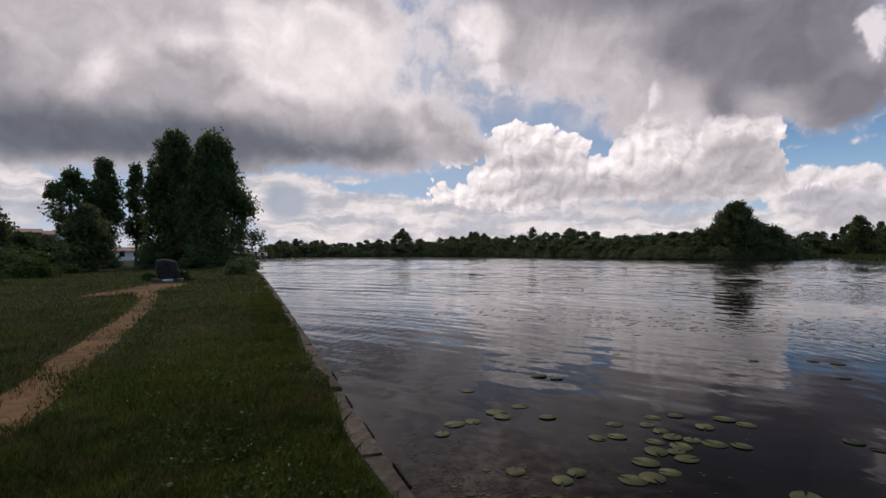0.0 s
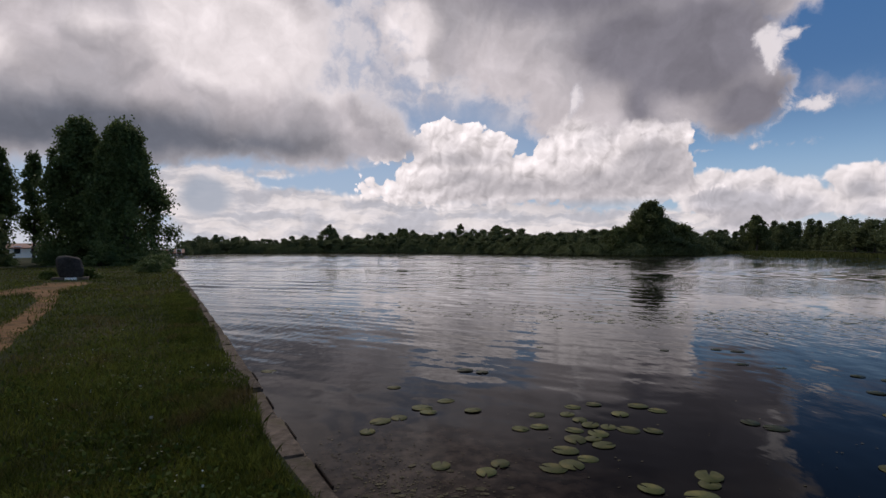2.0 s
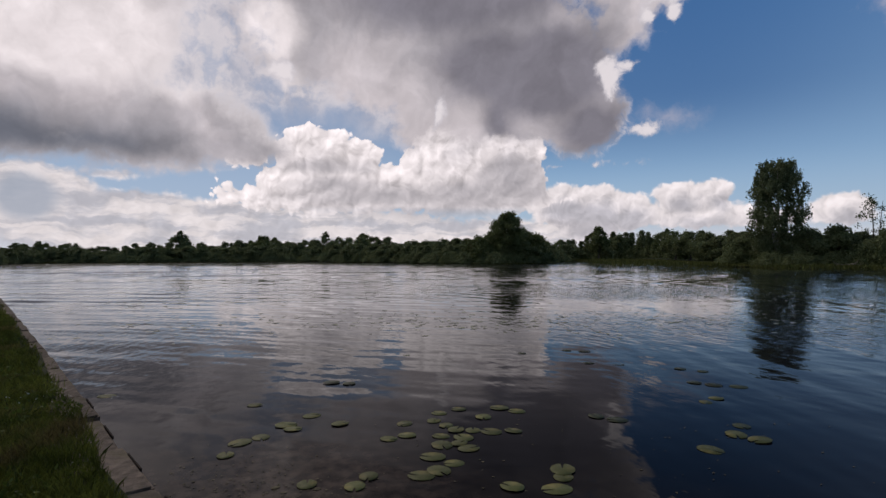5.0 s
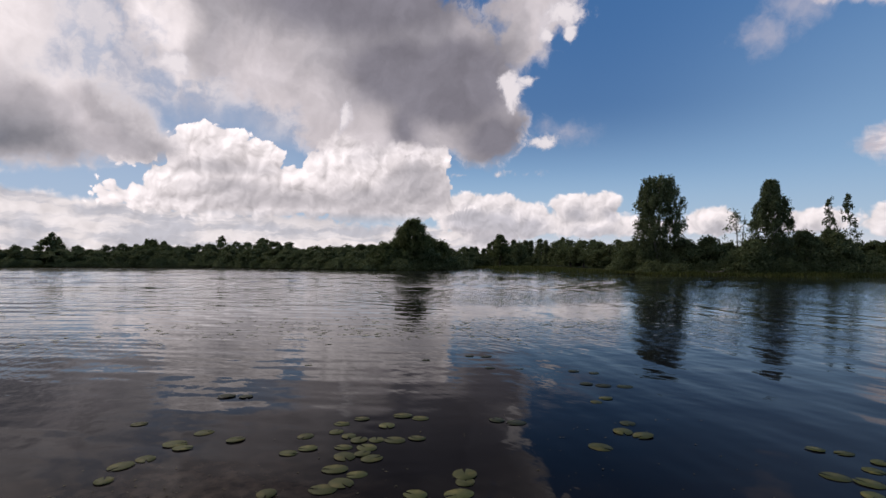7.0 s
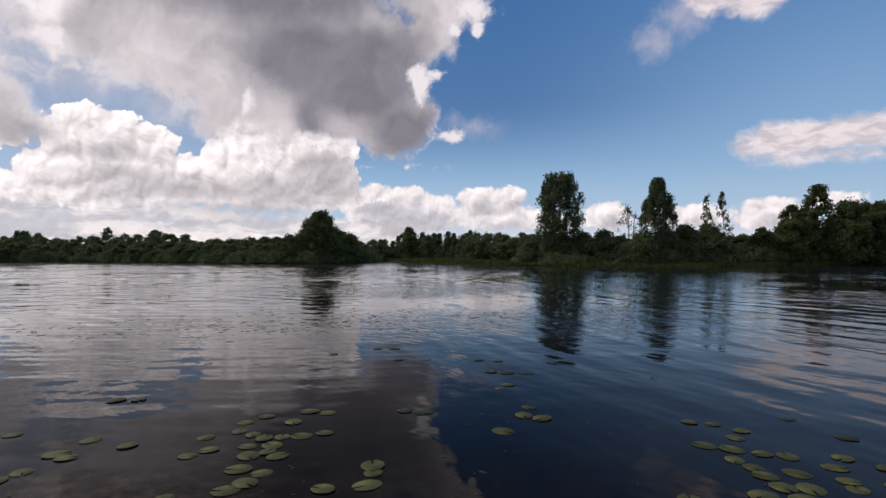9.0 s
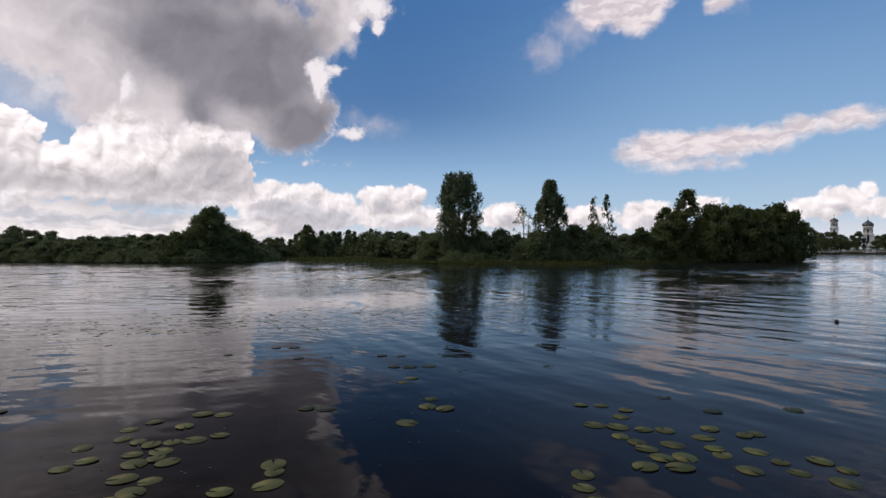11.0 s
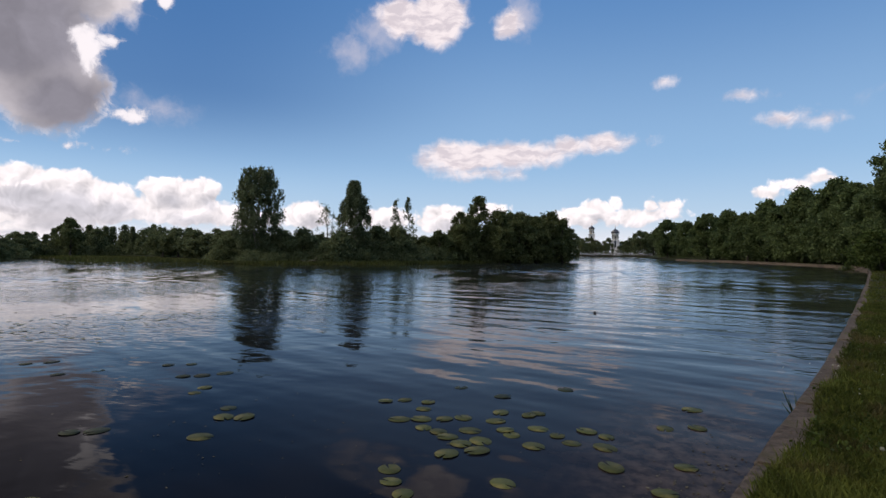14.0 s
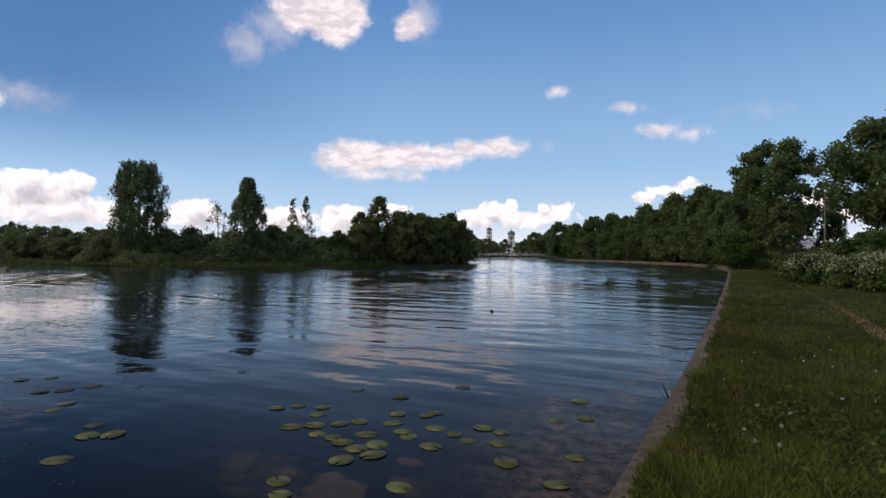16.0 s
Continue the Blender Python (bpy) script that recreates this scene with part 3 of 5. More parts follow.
def wave_height(x, y, fine):
    """Two trains of small waves that cross, calm in the quay's corner and ruffled by the breeze farther out. fine: the shortest wave that the mesh can carry."""
    wr = np.random.default_rng(21)
    d = np.hypot(x - 1.5, y - 1.0)
    side = np.arctan2(x, y)
    gust = 0.5 + 0.5 * np.sin(0.11 * x + 1.3 * np.sin(0.07 * y + 1.0)) * np.cos(0.13 * y + 1.1 * np.sin(0.09 * x))
    windy = np.clip((np.radians(50) - side) / np.radians(10), 0, 1)
    slope = np.interp(d, [0, 5, 9, 14, 26, 45, 90, 400], [0.003, 0.005, 0.013, 0.021, 0.027, 0.048, 0.095, 0.09])
    slope = slope * (0.55 + 0.75 * gust) * (1 + 0.3 * windy * np.interp(d, [28, 48], [0, 1]))
    east = np.clip((side - np.radians(18)) / np.radians(22), 0, 1)
    z = np.zeros_like(x)
    bend = 0.55 * np.sin(0.23 * x + 0.31 * y) + 0.4 * np.sin(0.41 * x - 0.17 * y + 2.0)
    for toward, share in ((-65.0, east), (40.0, 1 - 0.8 * east)):
        for k in range(16):
            long_ = 0.32 * 1.14 ** k
            way = radians(toward + wr.normal() * (7 + 18 * (k > 9)))
            num = 2 * math.pi / long_
            keep = np.clip((long_ / fine - 3.0) / 2.0, 0, 1)
            patchy = 0.5 + 0.5 * np.sin(x * 0.19 * math.cos(k * 1.7) + y * 0.23 * math.sin(k * 2.1) + k)
            z += share * keep * patchy * slope * 0.75 / num * np.sin(num * (x * math.sin(way) + y * math.cos(way)) + bend * 2.2 + wr.uniform(0, 6.3))
    return z


r_, steps_ = 0.5, []
while r_ < 260:
    steps_.append(r_)
    r_ += 0.045 + 0.0030 * r_
steps_ = np.array(steps_ + [300.0, 360.0, 460.0])
turns_ = np.radians(np.arange(-52, 138.1, 0.36))
rr, aa = np.meshgrid(steps_, turns_, indexing="ij")
wx, wy = rr * np.sin(aa) + 0.3, rr * np.cos(aa) + 0.3
wz = wave_height(wx, wy, np.minimum(0.045 + 0.0030 * rr, 20.0)) * np.clip((280 - rr) / 40, 0, 1)
i, j = np.meshgrid(np.arange(len(steps_) - 1), np.arange(len(turns_) - 1), indexing="ij")
nt = len(turns_)
faces = np.stack([i * nt + j, i * nt + j + 1, (i + 1) * nt + j + 1, (i + 1) * nt + j], -1).reshape(-1, 4)
water = part("water", mesh_from("water", np.stack([wx, wy, wz], -1).reshape(-1, 3), faces, M_WATER, True))
tagged(water, "dark rippled lake water mirroring the clouds", "water", kind="structure")


# ---------------------------------------------------------------- trees
def in_ball(n):
    """Places in a loose ball that thins out towards its skin."""
    d = rng.normal(size=(n, 3))
    return d / np.linalg.norm(d, axis=1)[:, None] * rng.uniform(0.05, 1.25, (n, 1)) ** 0.75


def crown_points(height, low, profile, wide, clumps, per_clump, clump_size, stretch=1.0, hang=0.0):
    """Leaf places gathered in clumps that fill an uneven crown. profile: half width, 0 to 1, along the crown's height."""
    h = rng.uniform(0, 1, clumps) ** 0.85
    r = np.interp(h, np.linspace(0, 1, len(profile)), profile) * wide
    a = rng.uniform(0, 2 * np.pi, clumps)
    rad = r * np.sqrt(rng.uniform(0.12, 1.0, clumps)) * rng.uniform(0.82, 1.12, clumps)
    size = clump_size * rng.uniform(0.55, 1.25, clumps) * (1 - 0.45 * h)
    top = height - 0.55 * clump_size * stretch
    c = np.column_stack([np.cos(a) * rad, np.sin(a) * rad, low + h * (top - low)])
    c[0] = (rng.normal() * 0.1 * wide, rng.normal() * 0.1 * wide, top)
    pts = np.repeat(c, per_clump, 0) + in_ball(clumps * per_clump) * np.repeat(size, per_clump)[:, None] * np.array([0.95, 0.95, 0.8 * stretch])
    if hang:
        pts[:, 2] -= np.abs(rng.normal(size=len(pts))) * hang
    pts[:, 2] = np.where(pts[:, 2] < 0.05, rng.uniform(0.05, 0.4, len(pts)), pts[:, 2])
    return c, pts


def build_tree(name, label, height, low, profile, wide, clumps, per_clump, leaf, mat, bark=None, clump_size=1.3, trunk_r=0.25, limbs=6, hang=0.0, stretch=1.0, droop=0.0, stems=1, slim=0.55, category="tree", fine=1.8):
    """A tree standing at the origin: tapered trunk, limbs that reach into the crown, and a crown of leaf sprays in clumps."""
    tree = thing(name, label, category)
    bark = bark or M_BARK
    c, pts = crown_points(height, low, profile, wide, clumps, int(per_clump * fine), clump_size, stretch, hang)
    leaf *= 1.22 / math.sqrt(fine) if fine > 1 else 1.0
    for s in range(stems):
        lean = rng.normal(size=2) * 0.015 * height + (rng.normal(size=2) * wide * 0.25 if stems > 1 else 0)
        zs = np.linspace(-0.15, height * 0.88, 8)
        k = zs / height
        line = np.column_stack([lean[0] * k + 0.1 * np.sin(k * 5 + s), lean[1] * k + 0.1 * np.cos(k * 4 + s) - 0.1, zs])
        v, f = tube(line, trunk_r * (1 - 0.9 * np.clip(k, 0, 1)) * (1 + 0.5 * np.exp(-np.clip(zs, 0, 9) * 2.2)), 8)
        part("trunk", mesh_from("trunk", v, f, bark, True), parent=tree)
    pick = rng.choice(len(c), min(limbs, len(c)), replace=False) if limbs else []
    for q in pick:
        top = c[q]
        z0 = max(low * 0.7, top[2] - 0.9 * math.hypot(top[0], top[1]) - 0.4)
        z0 = min(z0, height * 0.8)
        t = np.linspace(0, 1, 5)[:, None]
        start = np.array([0, 0, z0])
        line = start + (top - start) * t + np.array([0, 0, 0.12 * np.linalg.norm(top - start)]) * np.sin(t * np.pi)
        v, f = tube(line, trunk_r * 0.42 * (1 - 0.85 * t[:, 0]), 5)
        part("limb", mesh_from("limb", v, f, bark, True), parent=tree)
    v, f = leaf_quads(pts, leaf, droop, slim)
    part("crown", mesh_from("crown", v, f, mat), parent=tree)
    return tree


def stand(tree, x, y, turn=0.0, scale=1.0, wide=1.0, z=None, label=""):
    """A copy of a tree at a place."""
    base = ground_z(x, y) if z is None else z
    ob = copy_thing(tree, pose(x, y, base - 0.03, 0, 0, turn) @ Matrix.Diagonal((scale * wide, scale * wide, scale, 1)))
    if label:
        ob["label"] = label
    return ob


def settle(tree, x, y, turn=0.0, z=None):
    tree.matrix_basis = pose(x, y, (ground_z(x, y) if z is None else z) - 0.03, 0, 0, turn)
    return tree


def polar(azimuth, d):
    return d * math.sin(radians(azimuth)), d * math.cos(radians(azimuth))


ROUND = [0.35, 0.8, 1.0, 1.0, 0.85, 0.55, 0.2]
FULL = [0.8, 1.0, 1.0, 0.95, 0.85, 0.7, 0.42, 0.15]
EGG = [0.55, 0.9, 1.0, 0.92, 0.8, 0.62, 0.35, 0.1]
CONE = [1.0, 0.85, 0.68, 0.5, 0.33, 0.18, 0.05]
MOUND = [1.0, 1.0, 0.95, 0.8, 0.5]

# trees on the near bank beyond the memorial stone
settle(build_tree("willow_tree", "dense dark willow filling the gap between two others", 14.6, 0.5, [1.0, 1.0, 1.0, 0.95, 0.85, 0.7, 0.5, 0.25], 4.4, 200, 110, 0.38, M_LEAF_DARK, clump_size=1.7, trunk_r=0.3, droop=0.6, hang=0.7), *polar(-24.3, 78))
settle(build_tree("willow_tree", "tall dense dark willow beside the water", 17.2, 0.9, [0.85, 1.0, 1.0, 0.95, 0.85, 0.7, 0.5, 0.25], 3.8, 210, 105, 0.40, M_LEAF_DARK, clump_size=1.5, trunk_r=0.4, droop=0.6, hang=0.7), *polar(-26.1, 75))
settle(build_tree("willow_tree", "broad dense dark willow leaning over the lake edge", 16.6, 0.8, [1.0, 1.0, 0.95, 0.8, 0.62, 0.48, 0.36, 0.18], 5.7, 260, 105, 0.40, M_LEAF_DARK, clump_size=1.5, trunk_r=0.4, droop=0.6, hang=0.7), *polar(-22.7, 72))
settle(build_tree("birch_tree", "slim dark birch with gaps in its crown", 13.8, 3.0, EGG, 1.45, 60, 80, 0.38, M_LEAF_DARK, clump_size=1.2, trunk_r=0.17, droop=0.4), *polar(-29.3, 84))
settle(build_tree("alder_tree", "dark alder with a tall oval crown", 13.6, 3.2, EGG, 2.2, 90, 90, 0.40, M_LEAF_DARK, clump_size=1.4, trunk_r=0.22), *polar(-31.8, 80))
settle(build_tree("oak_tree", "open-crowned dark oak with a bare lower trunk", 12.2, 4.8, ROUND, 2.9, 60, 70, 0.40, M_LEAF_DARK, clump_size=1.3, trunk_r=0.24, limbs=9), *polar(-34.1, 80))
settle(build_tree("hazel_bush", "dense rounded dark hazel bush", 6.4, 0.2, FULL, 2.1, 90, 60, 0.4, M_LEAF, clump_size=1.1, trunk_r=0.12, limbs=4, stems=3, category="bush"), *polar(-33.2, 60))
settle(build_tree("maple_tree", "dark broad maple at the edge of the lawn", 8.6, 0.6, FULL, 3.2, 110, 60, 0.42, M_LEAF_DARK, clump_size=1.3, trunk_r=0.2), *polar(-41.2, 60))
settle(build_tree("young_tree", "slim young tree planted in the lawn", 4.0, 1.6, EGG, 0.55, 18, 12, 0.2, M_LEAF, clump_size=0.42, trunk_r=0.05, limbs=4), *polar(-35.0, 48))

# low bushes; the first ones are copied along the banks
bush_a = settle(build_tree("bush", "low rounded green bush", 1.5, 0.05, MOUND, 1.25, 60, 40, 0.2, M_LEAF_BRIGHT, clump_size=0.55, trunk_r=0.05, limbs=3, stems=2, category="bush"), *polar(-36.9, 47))
bush_b = settle(build_tree("bush", "wide low dark bush", 2.3, 0.05, MOUND, 2.0, 80, 45, 0.26, M_LEAF_DARK, clump_size=0.75, trunk_r=0.06, limbs=3, stems=3, category="bush"), *polar(-39.6, 50))
for x, y, s, w in ((-15.4, 41, 0.36, 1.3), (-17.3, 46.5, 0.4, 1.5), (-19.0, 52, 0.5, 1.5), (-20.8, 57.0, 0.55, 1.4), (-23.4, 62, 0.6, 1.3), (-26.2, 67, 0.6, 1.2), (-28.9, 69, 0.7, 1.2)):
    stand(bush_b, x, y, x * 40, s, w)
for azim_, d, s, w in ((-36.6, 56, 1.3, 1.5), (-38.3, 58, 1.6, 1.3), (-37.4, 54, 1.1, 1.5), (-35.4, 60, 1.1, 1.5), (-40.5, 40, 0.7, 1.4), (-34.6, 55, 0.6, 1.5), (-25.6, 36.5, 0.45, 1.2), (-28.3, 37.5, 0.36, 1.0), (-42.0, 36, 0.6, 1.3)):
    stand(bush_a, *polar(azim_, d), azim_ * 31, s, w)

for azim_, d, s, w in ((-39.4, 66, 1.5, 1.0), (-38.0, 64, 1.7, 0.9), (-36.6, 66, 1.6, 1.0), (-35.2, 67, 1.45, 0.9), (-32.0, 70, 0.9, 1.0), (-27.6, 70, 0.8, 1.2), (-24.5, 66, 0.7, 1.3), (-21.6, 64, 0.6, 1.4)):
    stand(bush_b, *polar(azim_, d), azim_ * 17, s, w)

# the far shore: a few trees of each kind, repeated with other sizes and turns
far_kinds = []
for label, args in (
    ("rounded broad-leaved tree on the far shore", dict(profile=ROUND, wide=3.6, low=1.5, clumps=60)),
    ("full-crowned broad-leaved tree on the far shore", dict(profile=FULL, wide=3.2, low=0.5, clumps=64)),
    ("narrow pointed young tree on the far shore", dict(profile=CONE, wide=2.0, low=0.4, clumps=50)),
    ("slender oval tree on the far shore", dict(profile=EGG, wide=2.2, low=0.9, clumps=46)),
):
    far_kinds.append(build_tree("shore_tree", label, 10.0, args["low"], args["profile"], args["wide"], args["clumps"], 80, 0.46, M_LEAF_HAZED, clump_size=1.5, trunk_r=0.2, limbs=3, fine=1.0))
far_bush = build_tree("shore_bush", "low green bush at the waterside", 3.0, 0.05, MOUND, 2.6, 60, 60, 0.30, M_LEAF_HAZED, clump_size=1.0, trunk_r=0.08, limbs=2, stems=2, category="bush", fine=1.0)
# height of the wooded skyline, in degrees, by direction
SKYLINE = [(-18, 1.2), (-14.6, 1.4), (-9.7, 1.0), (-7.5, 1.4), (-5.5, 1.4), (-4.2, 1.7), (-2.7, 1.4), (0.5, 1.6), (3.5, 2.0), (6.5, 1.6), (9.5, 1.9), (13.2, 2.1), (16.9, 1.8), (21.4, 1.7), (24.6, 2.2), (28, 2.6), (31.2, 2.3), (32.4, 1.4), (35, 1.8), (37.1, 2.6), (39.5, 2.4), (41.8, 2.5), (45.3, 2.5), (47.6, 2.5), (50.4, 2.0), (56, 1.8), (60, 2.0), (64.6, 2.2), (70.7, 1.9), (72.6, 2.2), (75, 3.4), (80.8, 3.4), (83.3, 3.3), (84.2, 2.6)]
sky_az, sky_el = np.array(SKYLINE).T
shore_az = np.degrees(np.arctan2(SHORE[:, 0], SHORE[:, 1]))
shore_d = np.linalg.norm(SHORE, axis=1)
far_side = (WALLED < 0.5) & (shore_d > 60)
placed = 0
for a in np.arange(-17.8, 84.0, 0.42):
    cand = np.where(far_side & (np.abs(shore_az - a) < 1.2))[0]
    if not len(cand):
        continue
    d0 = shore_d[cand].min()
    for back_row, share in ((rng.uniform(4, 9), 0.62), (rng.uniform(12, 26), 0.92)):
        aa = a + rng.uniform(-0.35, 0.35)
        if back_row < 10 and a > 33:
            continue
        d = d0 + back_row
        h = 1.6 + math.tan(radians(np.interp(aa, sky_az, sky_el))) * d * share * rng.uniform(0.72, 1.14)
        kind = far_kinds[int(rng.choice(4, p=(0.16, 0.18, 0.44, 0.22) if 34 < a < 50 else (0.34, 0.40, 0.08, 0.18)))]
        x, y = polar(aa, d)
        z = float(land_height(back_row, 0.0))
        wide_ = float(np.clip(9.5 / max(h, 3.0), 1.0, 1.8)) * rng.uniform(0.75, 1.25) * (0.95 if 34 < a < 50 else 1.0)
        if placed < 4:
            kind = far_kinds[placed]
            kind.matrix_basis = pose(x, y, z, 0, 0, 37 * placed)
            kind.scale = (h / 10 * wide_, h / 10 * wide_, h / 10)
            bpy.context.view_layer.update()
        else:
            ob = copy_thing(kind, pose(x, y, z, 0, 0, rng.uniform(0, 360)))
            ob.scale = (h / 10 * wide_, h / 10 * wide_, h / 10)
        placed += 1
    if rng.uniform() < (0.75 if a < 33 else 0.35) and not 34 < a < 49:
        x, y = polar(a, d0 + rng.uniform(1.5, 4) + (4 if a > 33 else 0))
        ob = copy_thing(far_bush, pose(x, y, 0.15, 0, 0, rng.uniform(0, 360)))
        s = rng.uniform(0.5, 1.15)
        ob.scale = (s, s, s * rng.uniform(0.8, 1.2))
settle(far_bush, *polar(5.0, 212))

# single trees that stand out on the far shore
settle(build_tree("lime_tree", "large dark tree with a broad bushy crown at the waterside", 12.6, 0.2, [1.0, 1.0, 0.95, 0.86, 0.72, 0.56, 0.38, 0.16], 6.6, 260, 70, 0.42, M_LEAF, clump_size=1.6, trunk_r=0.35), *polar(28.2, 134))
settle(build_tree("lime_tree", "rounded bushy tree beside a larger one", 7.4, 0.2, FULL, 3.6, 70, 44, 0.55, M_LEAF, clump_size=1.4, trunk_r=0.2), *polar(31.0, 136))
settle(build_tree("lime_tree", "low spreading tree beside a larger one", 6.8, 0.2, FULL, 4.4, 80, 50, 0.55, M_LEAF, clump_size=1.4, trunk_r=0.2), *polar(25.3, 132))
settle(build_tree("ash_tree", "tall round-headed tree above the far wood", 11.6, 2.0, ROUND, 3.8, 60, 40, 0.7, M_LEAF_HAZED, clump_size=1.6, trunk_r=0.3), *polar(-4.2, 232))
settle(build_tree("oak_tree", "two-domed broad dark tree on the far shore", 9.6, 0.4, FULL, 6.5, 90, 44, 0.75, M_LEAF, clump_size=1.9, trunk_r=0.35), *polar(3.2, 216))
settle(build_tree("pine_tree", "thin ragged pine above the far wood", 11.0, 7.0, ROUND, 1.5, 20, 26, 0.6, M_LEAF, clump_size=1.0, trunk_r=0.16), *polar(9.3, 214))
settle(build_tree("ash_tree", "round-topped tree above the far wood", 10.6, 4.0, ROUND, 3.0, 44, 40, 0.65, M_LEAF, clump_size=1.5, trunk_r=0.25), *polar(13.1, 212))
settle(build_tree("oak_tree", "flat-topped dark tree behind a meadow", 11.0, 3.0, ROUND, 3.4, 60, 40, 0.65, M_LEAF, clump_size=1.6, trunk_r=0.28), *polar(37.3, 182))

# the low point of land with its birches
birch_label = "tall weeping birch with pale gaps in its crown"
settle(build_tree("birch_tree", birch_label, 17.3, 1.6, [0.50, 0.74, 0.90, 1.0, 1.0, 0.95, 0.82, 0.52], 4.1, 430, 48, 0.34, M_LEAF_BIRCH, M_BIRCH, clump_size=0.8, trunk_r=0.24, hang=0.6, stretch=1.7, droop=0.9, stems=2, limbs=12), *polar(52.9, 100))
settle(build_tree("birch_tree", "dark narrow birch with a pointed crown", 14.6, 0.8, [1.0, 0.95, 0.95, 0.98, 0.95, 0.78, 0.5, 0.2], 3.1, 330, 44, 0.34, M_LEAF_BIRCH, M_BIRCH, clump_size=0.72, trunk_r=0.2, hang=0.4, stretch=1.5, droop=0.7, limbs=10), *polar(62.3, 97))
settle(build_tree("willow_bush", "sparse brownish willow beside a birch", 10.2, 2.0, EGG, 2.7, 60, 10, 0.30, M_LEAF_BIRCH, clump_size=1.0, trunk_r=0.1, stems=3, limbs=8), *polar(59.6, 99))
thin_label = "thin spindly young aspen rising above the bushes"
settle(build_tree("aspen_tree", thin_label, 12.0, 1.5, [1.0, 0.85, 0.7, 0.5, 0.36, 0.24, 0.08], 2.2, 90, 10, 0.32, M_LEAF_BIRCH, clump_size=0.5, trunk_r=0.08, limbs=14, stretch=1.7), *polar(66.6, 104))
settle(build_tree("aspen_tree", thin_label, 12.3, 1.5, [1.0, 0.85, 0.7, 0.5, 0.36, 0.24, 0.08], 2.6, 100, 10, 0.32, M_LEAF_BIRCH, clump_size=0.5, trunk_r=0.08, limbs=14, stretch=1.7), *polar(67.9, 104))
grove = "bushy alder in a dense waterside grove"
for a, d, h, w in ((73.4, 116, 9.6, 3.0), (75.4, 119, 13.0, 3.4), (77.4, 118, 10.4, 3.4), (79.6, 121, 10.2, 3.6), (81.3, 124, 9.6, 3.2), (82.8, 127, 10.6, 3.2), (83.9, 130, 9.4, 2.6), (74.4, 122, 9.6, 3.0), (78.4, 124, 10.2, 3.0), (80.5, 127, 10.0, 3.0), (82.1, 130, 10.4, 2.8), (71.2, 112, 6.0, 2.6), (57.2, 104, 5.6, 3.0), (64.8, 106, 6.4, 3.0), (66.8, 108, 6.6, 2.6), (55.2, 106, 5.4, 2.4), (50.6, 112, 5.6, 2.6), (60.8, 100, 5.2, 2.6)):
    settle(tagged(build_tree("alder_tree", grove, h * 1.05, 0.1, FULL, w + 0.6, int(26 * w), 70, 0.46, M_LEAF if a > 70 else M_LEAF_HAZED, clump_size=1.4, trunk_r=0.16, limbs=4, stems=2), group="waterside grove"), *polar(a, d * 0.94), a * 50)

# trees along the walled bank and near the lawn
row_tree = build_tree("lime_tree", "tall broad-leaved tree in a row along the quay", 14.5, 1.4, [0.7, 0.95, 1.0, 1.0, 0.9, 0.65, 0.25], 4.8, 150, 80, 0.52, M_LEAF_DARK, clump_size=1.7, trunk_r=0.24, limbs=6, fine=1.3)
row_tree_b = build_tree("maple_tree", "dense broad-leaved tree in a row along the quay", 14.5, 1.0, FULL, 4.6, 150, 80, 0.52, M_LEAF_DARK, clump_size=1.6, trunk_r=0.22, limbs=6, fine=1.3)
row = [(93.1, 235, 15.5), (94.8, 212, 16.0), (96.6, 186, 14.6), (98.4, 170, 15.8), (99.9, 158, 15.0), (101.4, 146, 14.6), (102.8, 138, 14.4), (104.2, 128, 15.0), (105.4, 122, 15.2), (106.6, 114, 15.0), (107.8, 107, 14.8), (108.9, 100, 13.8), (110.0, 94, 12.6), (111.2, 88, 12.0)]
for k, (a, d, h) in enumerate(row):
    tree = (row_tree, row_tree_b)[k % 2]
    x, y = polar(a + 0.8, d)
    m = pose(x, y, 0.45, 0, 0, 71 * k)
    if k < 2:
        tree.matrix_basis = m
        ob = tree
    else:
        ob = copy_thing(tree, m)
    h *= (1.02, 0.86, 1.0, 0.9, 0.84, 1.0, 0.88)[k % 7]
    ob.scale = (h / 14.5, h / 14.5, h / 14.5)
    tagged(ob, group="trees along the quay")
    if k < 13:
        x, y = polar(a + 2.0, d + 9)
        ob = copy_thing((row_tree_b, row_tree)[k % 3 == 0], pose(x, y, 0.5, 0, 0, 40 * k))
        ob.scale = (h / 14, h / 14, h / 15.5)
        tagged(ob, group="trees along the quay")
settle(build_tree("poplar_tree", "tall dark poplar with a ragged open crown", 15.3, 2.2, [0.45, 0.6, 0.8, 1.0, 1.0, 0.9, 0.7, 0.4], 5.6, 165, 110, 0.4, M_LEAF_DARK, clump_size=1.5, trunk_r=0.36, limbs=10), *polar(113.3, 75))
settle(build_tree("poplar_tree", "tall dark poplar with an open lower crown above shrubs", 14.0, 4.0, [0.3, 0.55, 0.8, 1.0, 1.0, 0.9, 0.75, 0.45], 5.8, 150, 110, 0.4, M_LEAF_DARK, clump_size=1.5, trunk_r=0.36, limbs=12), *polar(121.6, 62))
settle(build_tree("apple_tree", "small greyish tree before the poplars", 7.6, 0.8, EGG, 2.0, 50, 50, 0.35, M_LEAF, clump_size=1.0, trunk_r=0.12), *polar(113.8, 66))
settle(build_tree("spruce_tree", "dark pointed spruce beside a wooden house", 9.4, 0.6, CONE, 2.2, 60, 50, 0.4, M_LEAF_DARK, clump_size=0.9, trunk_r=0.14), *polar(117.4, 78))
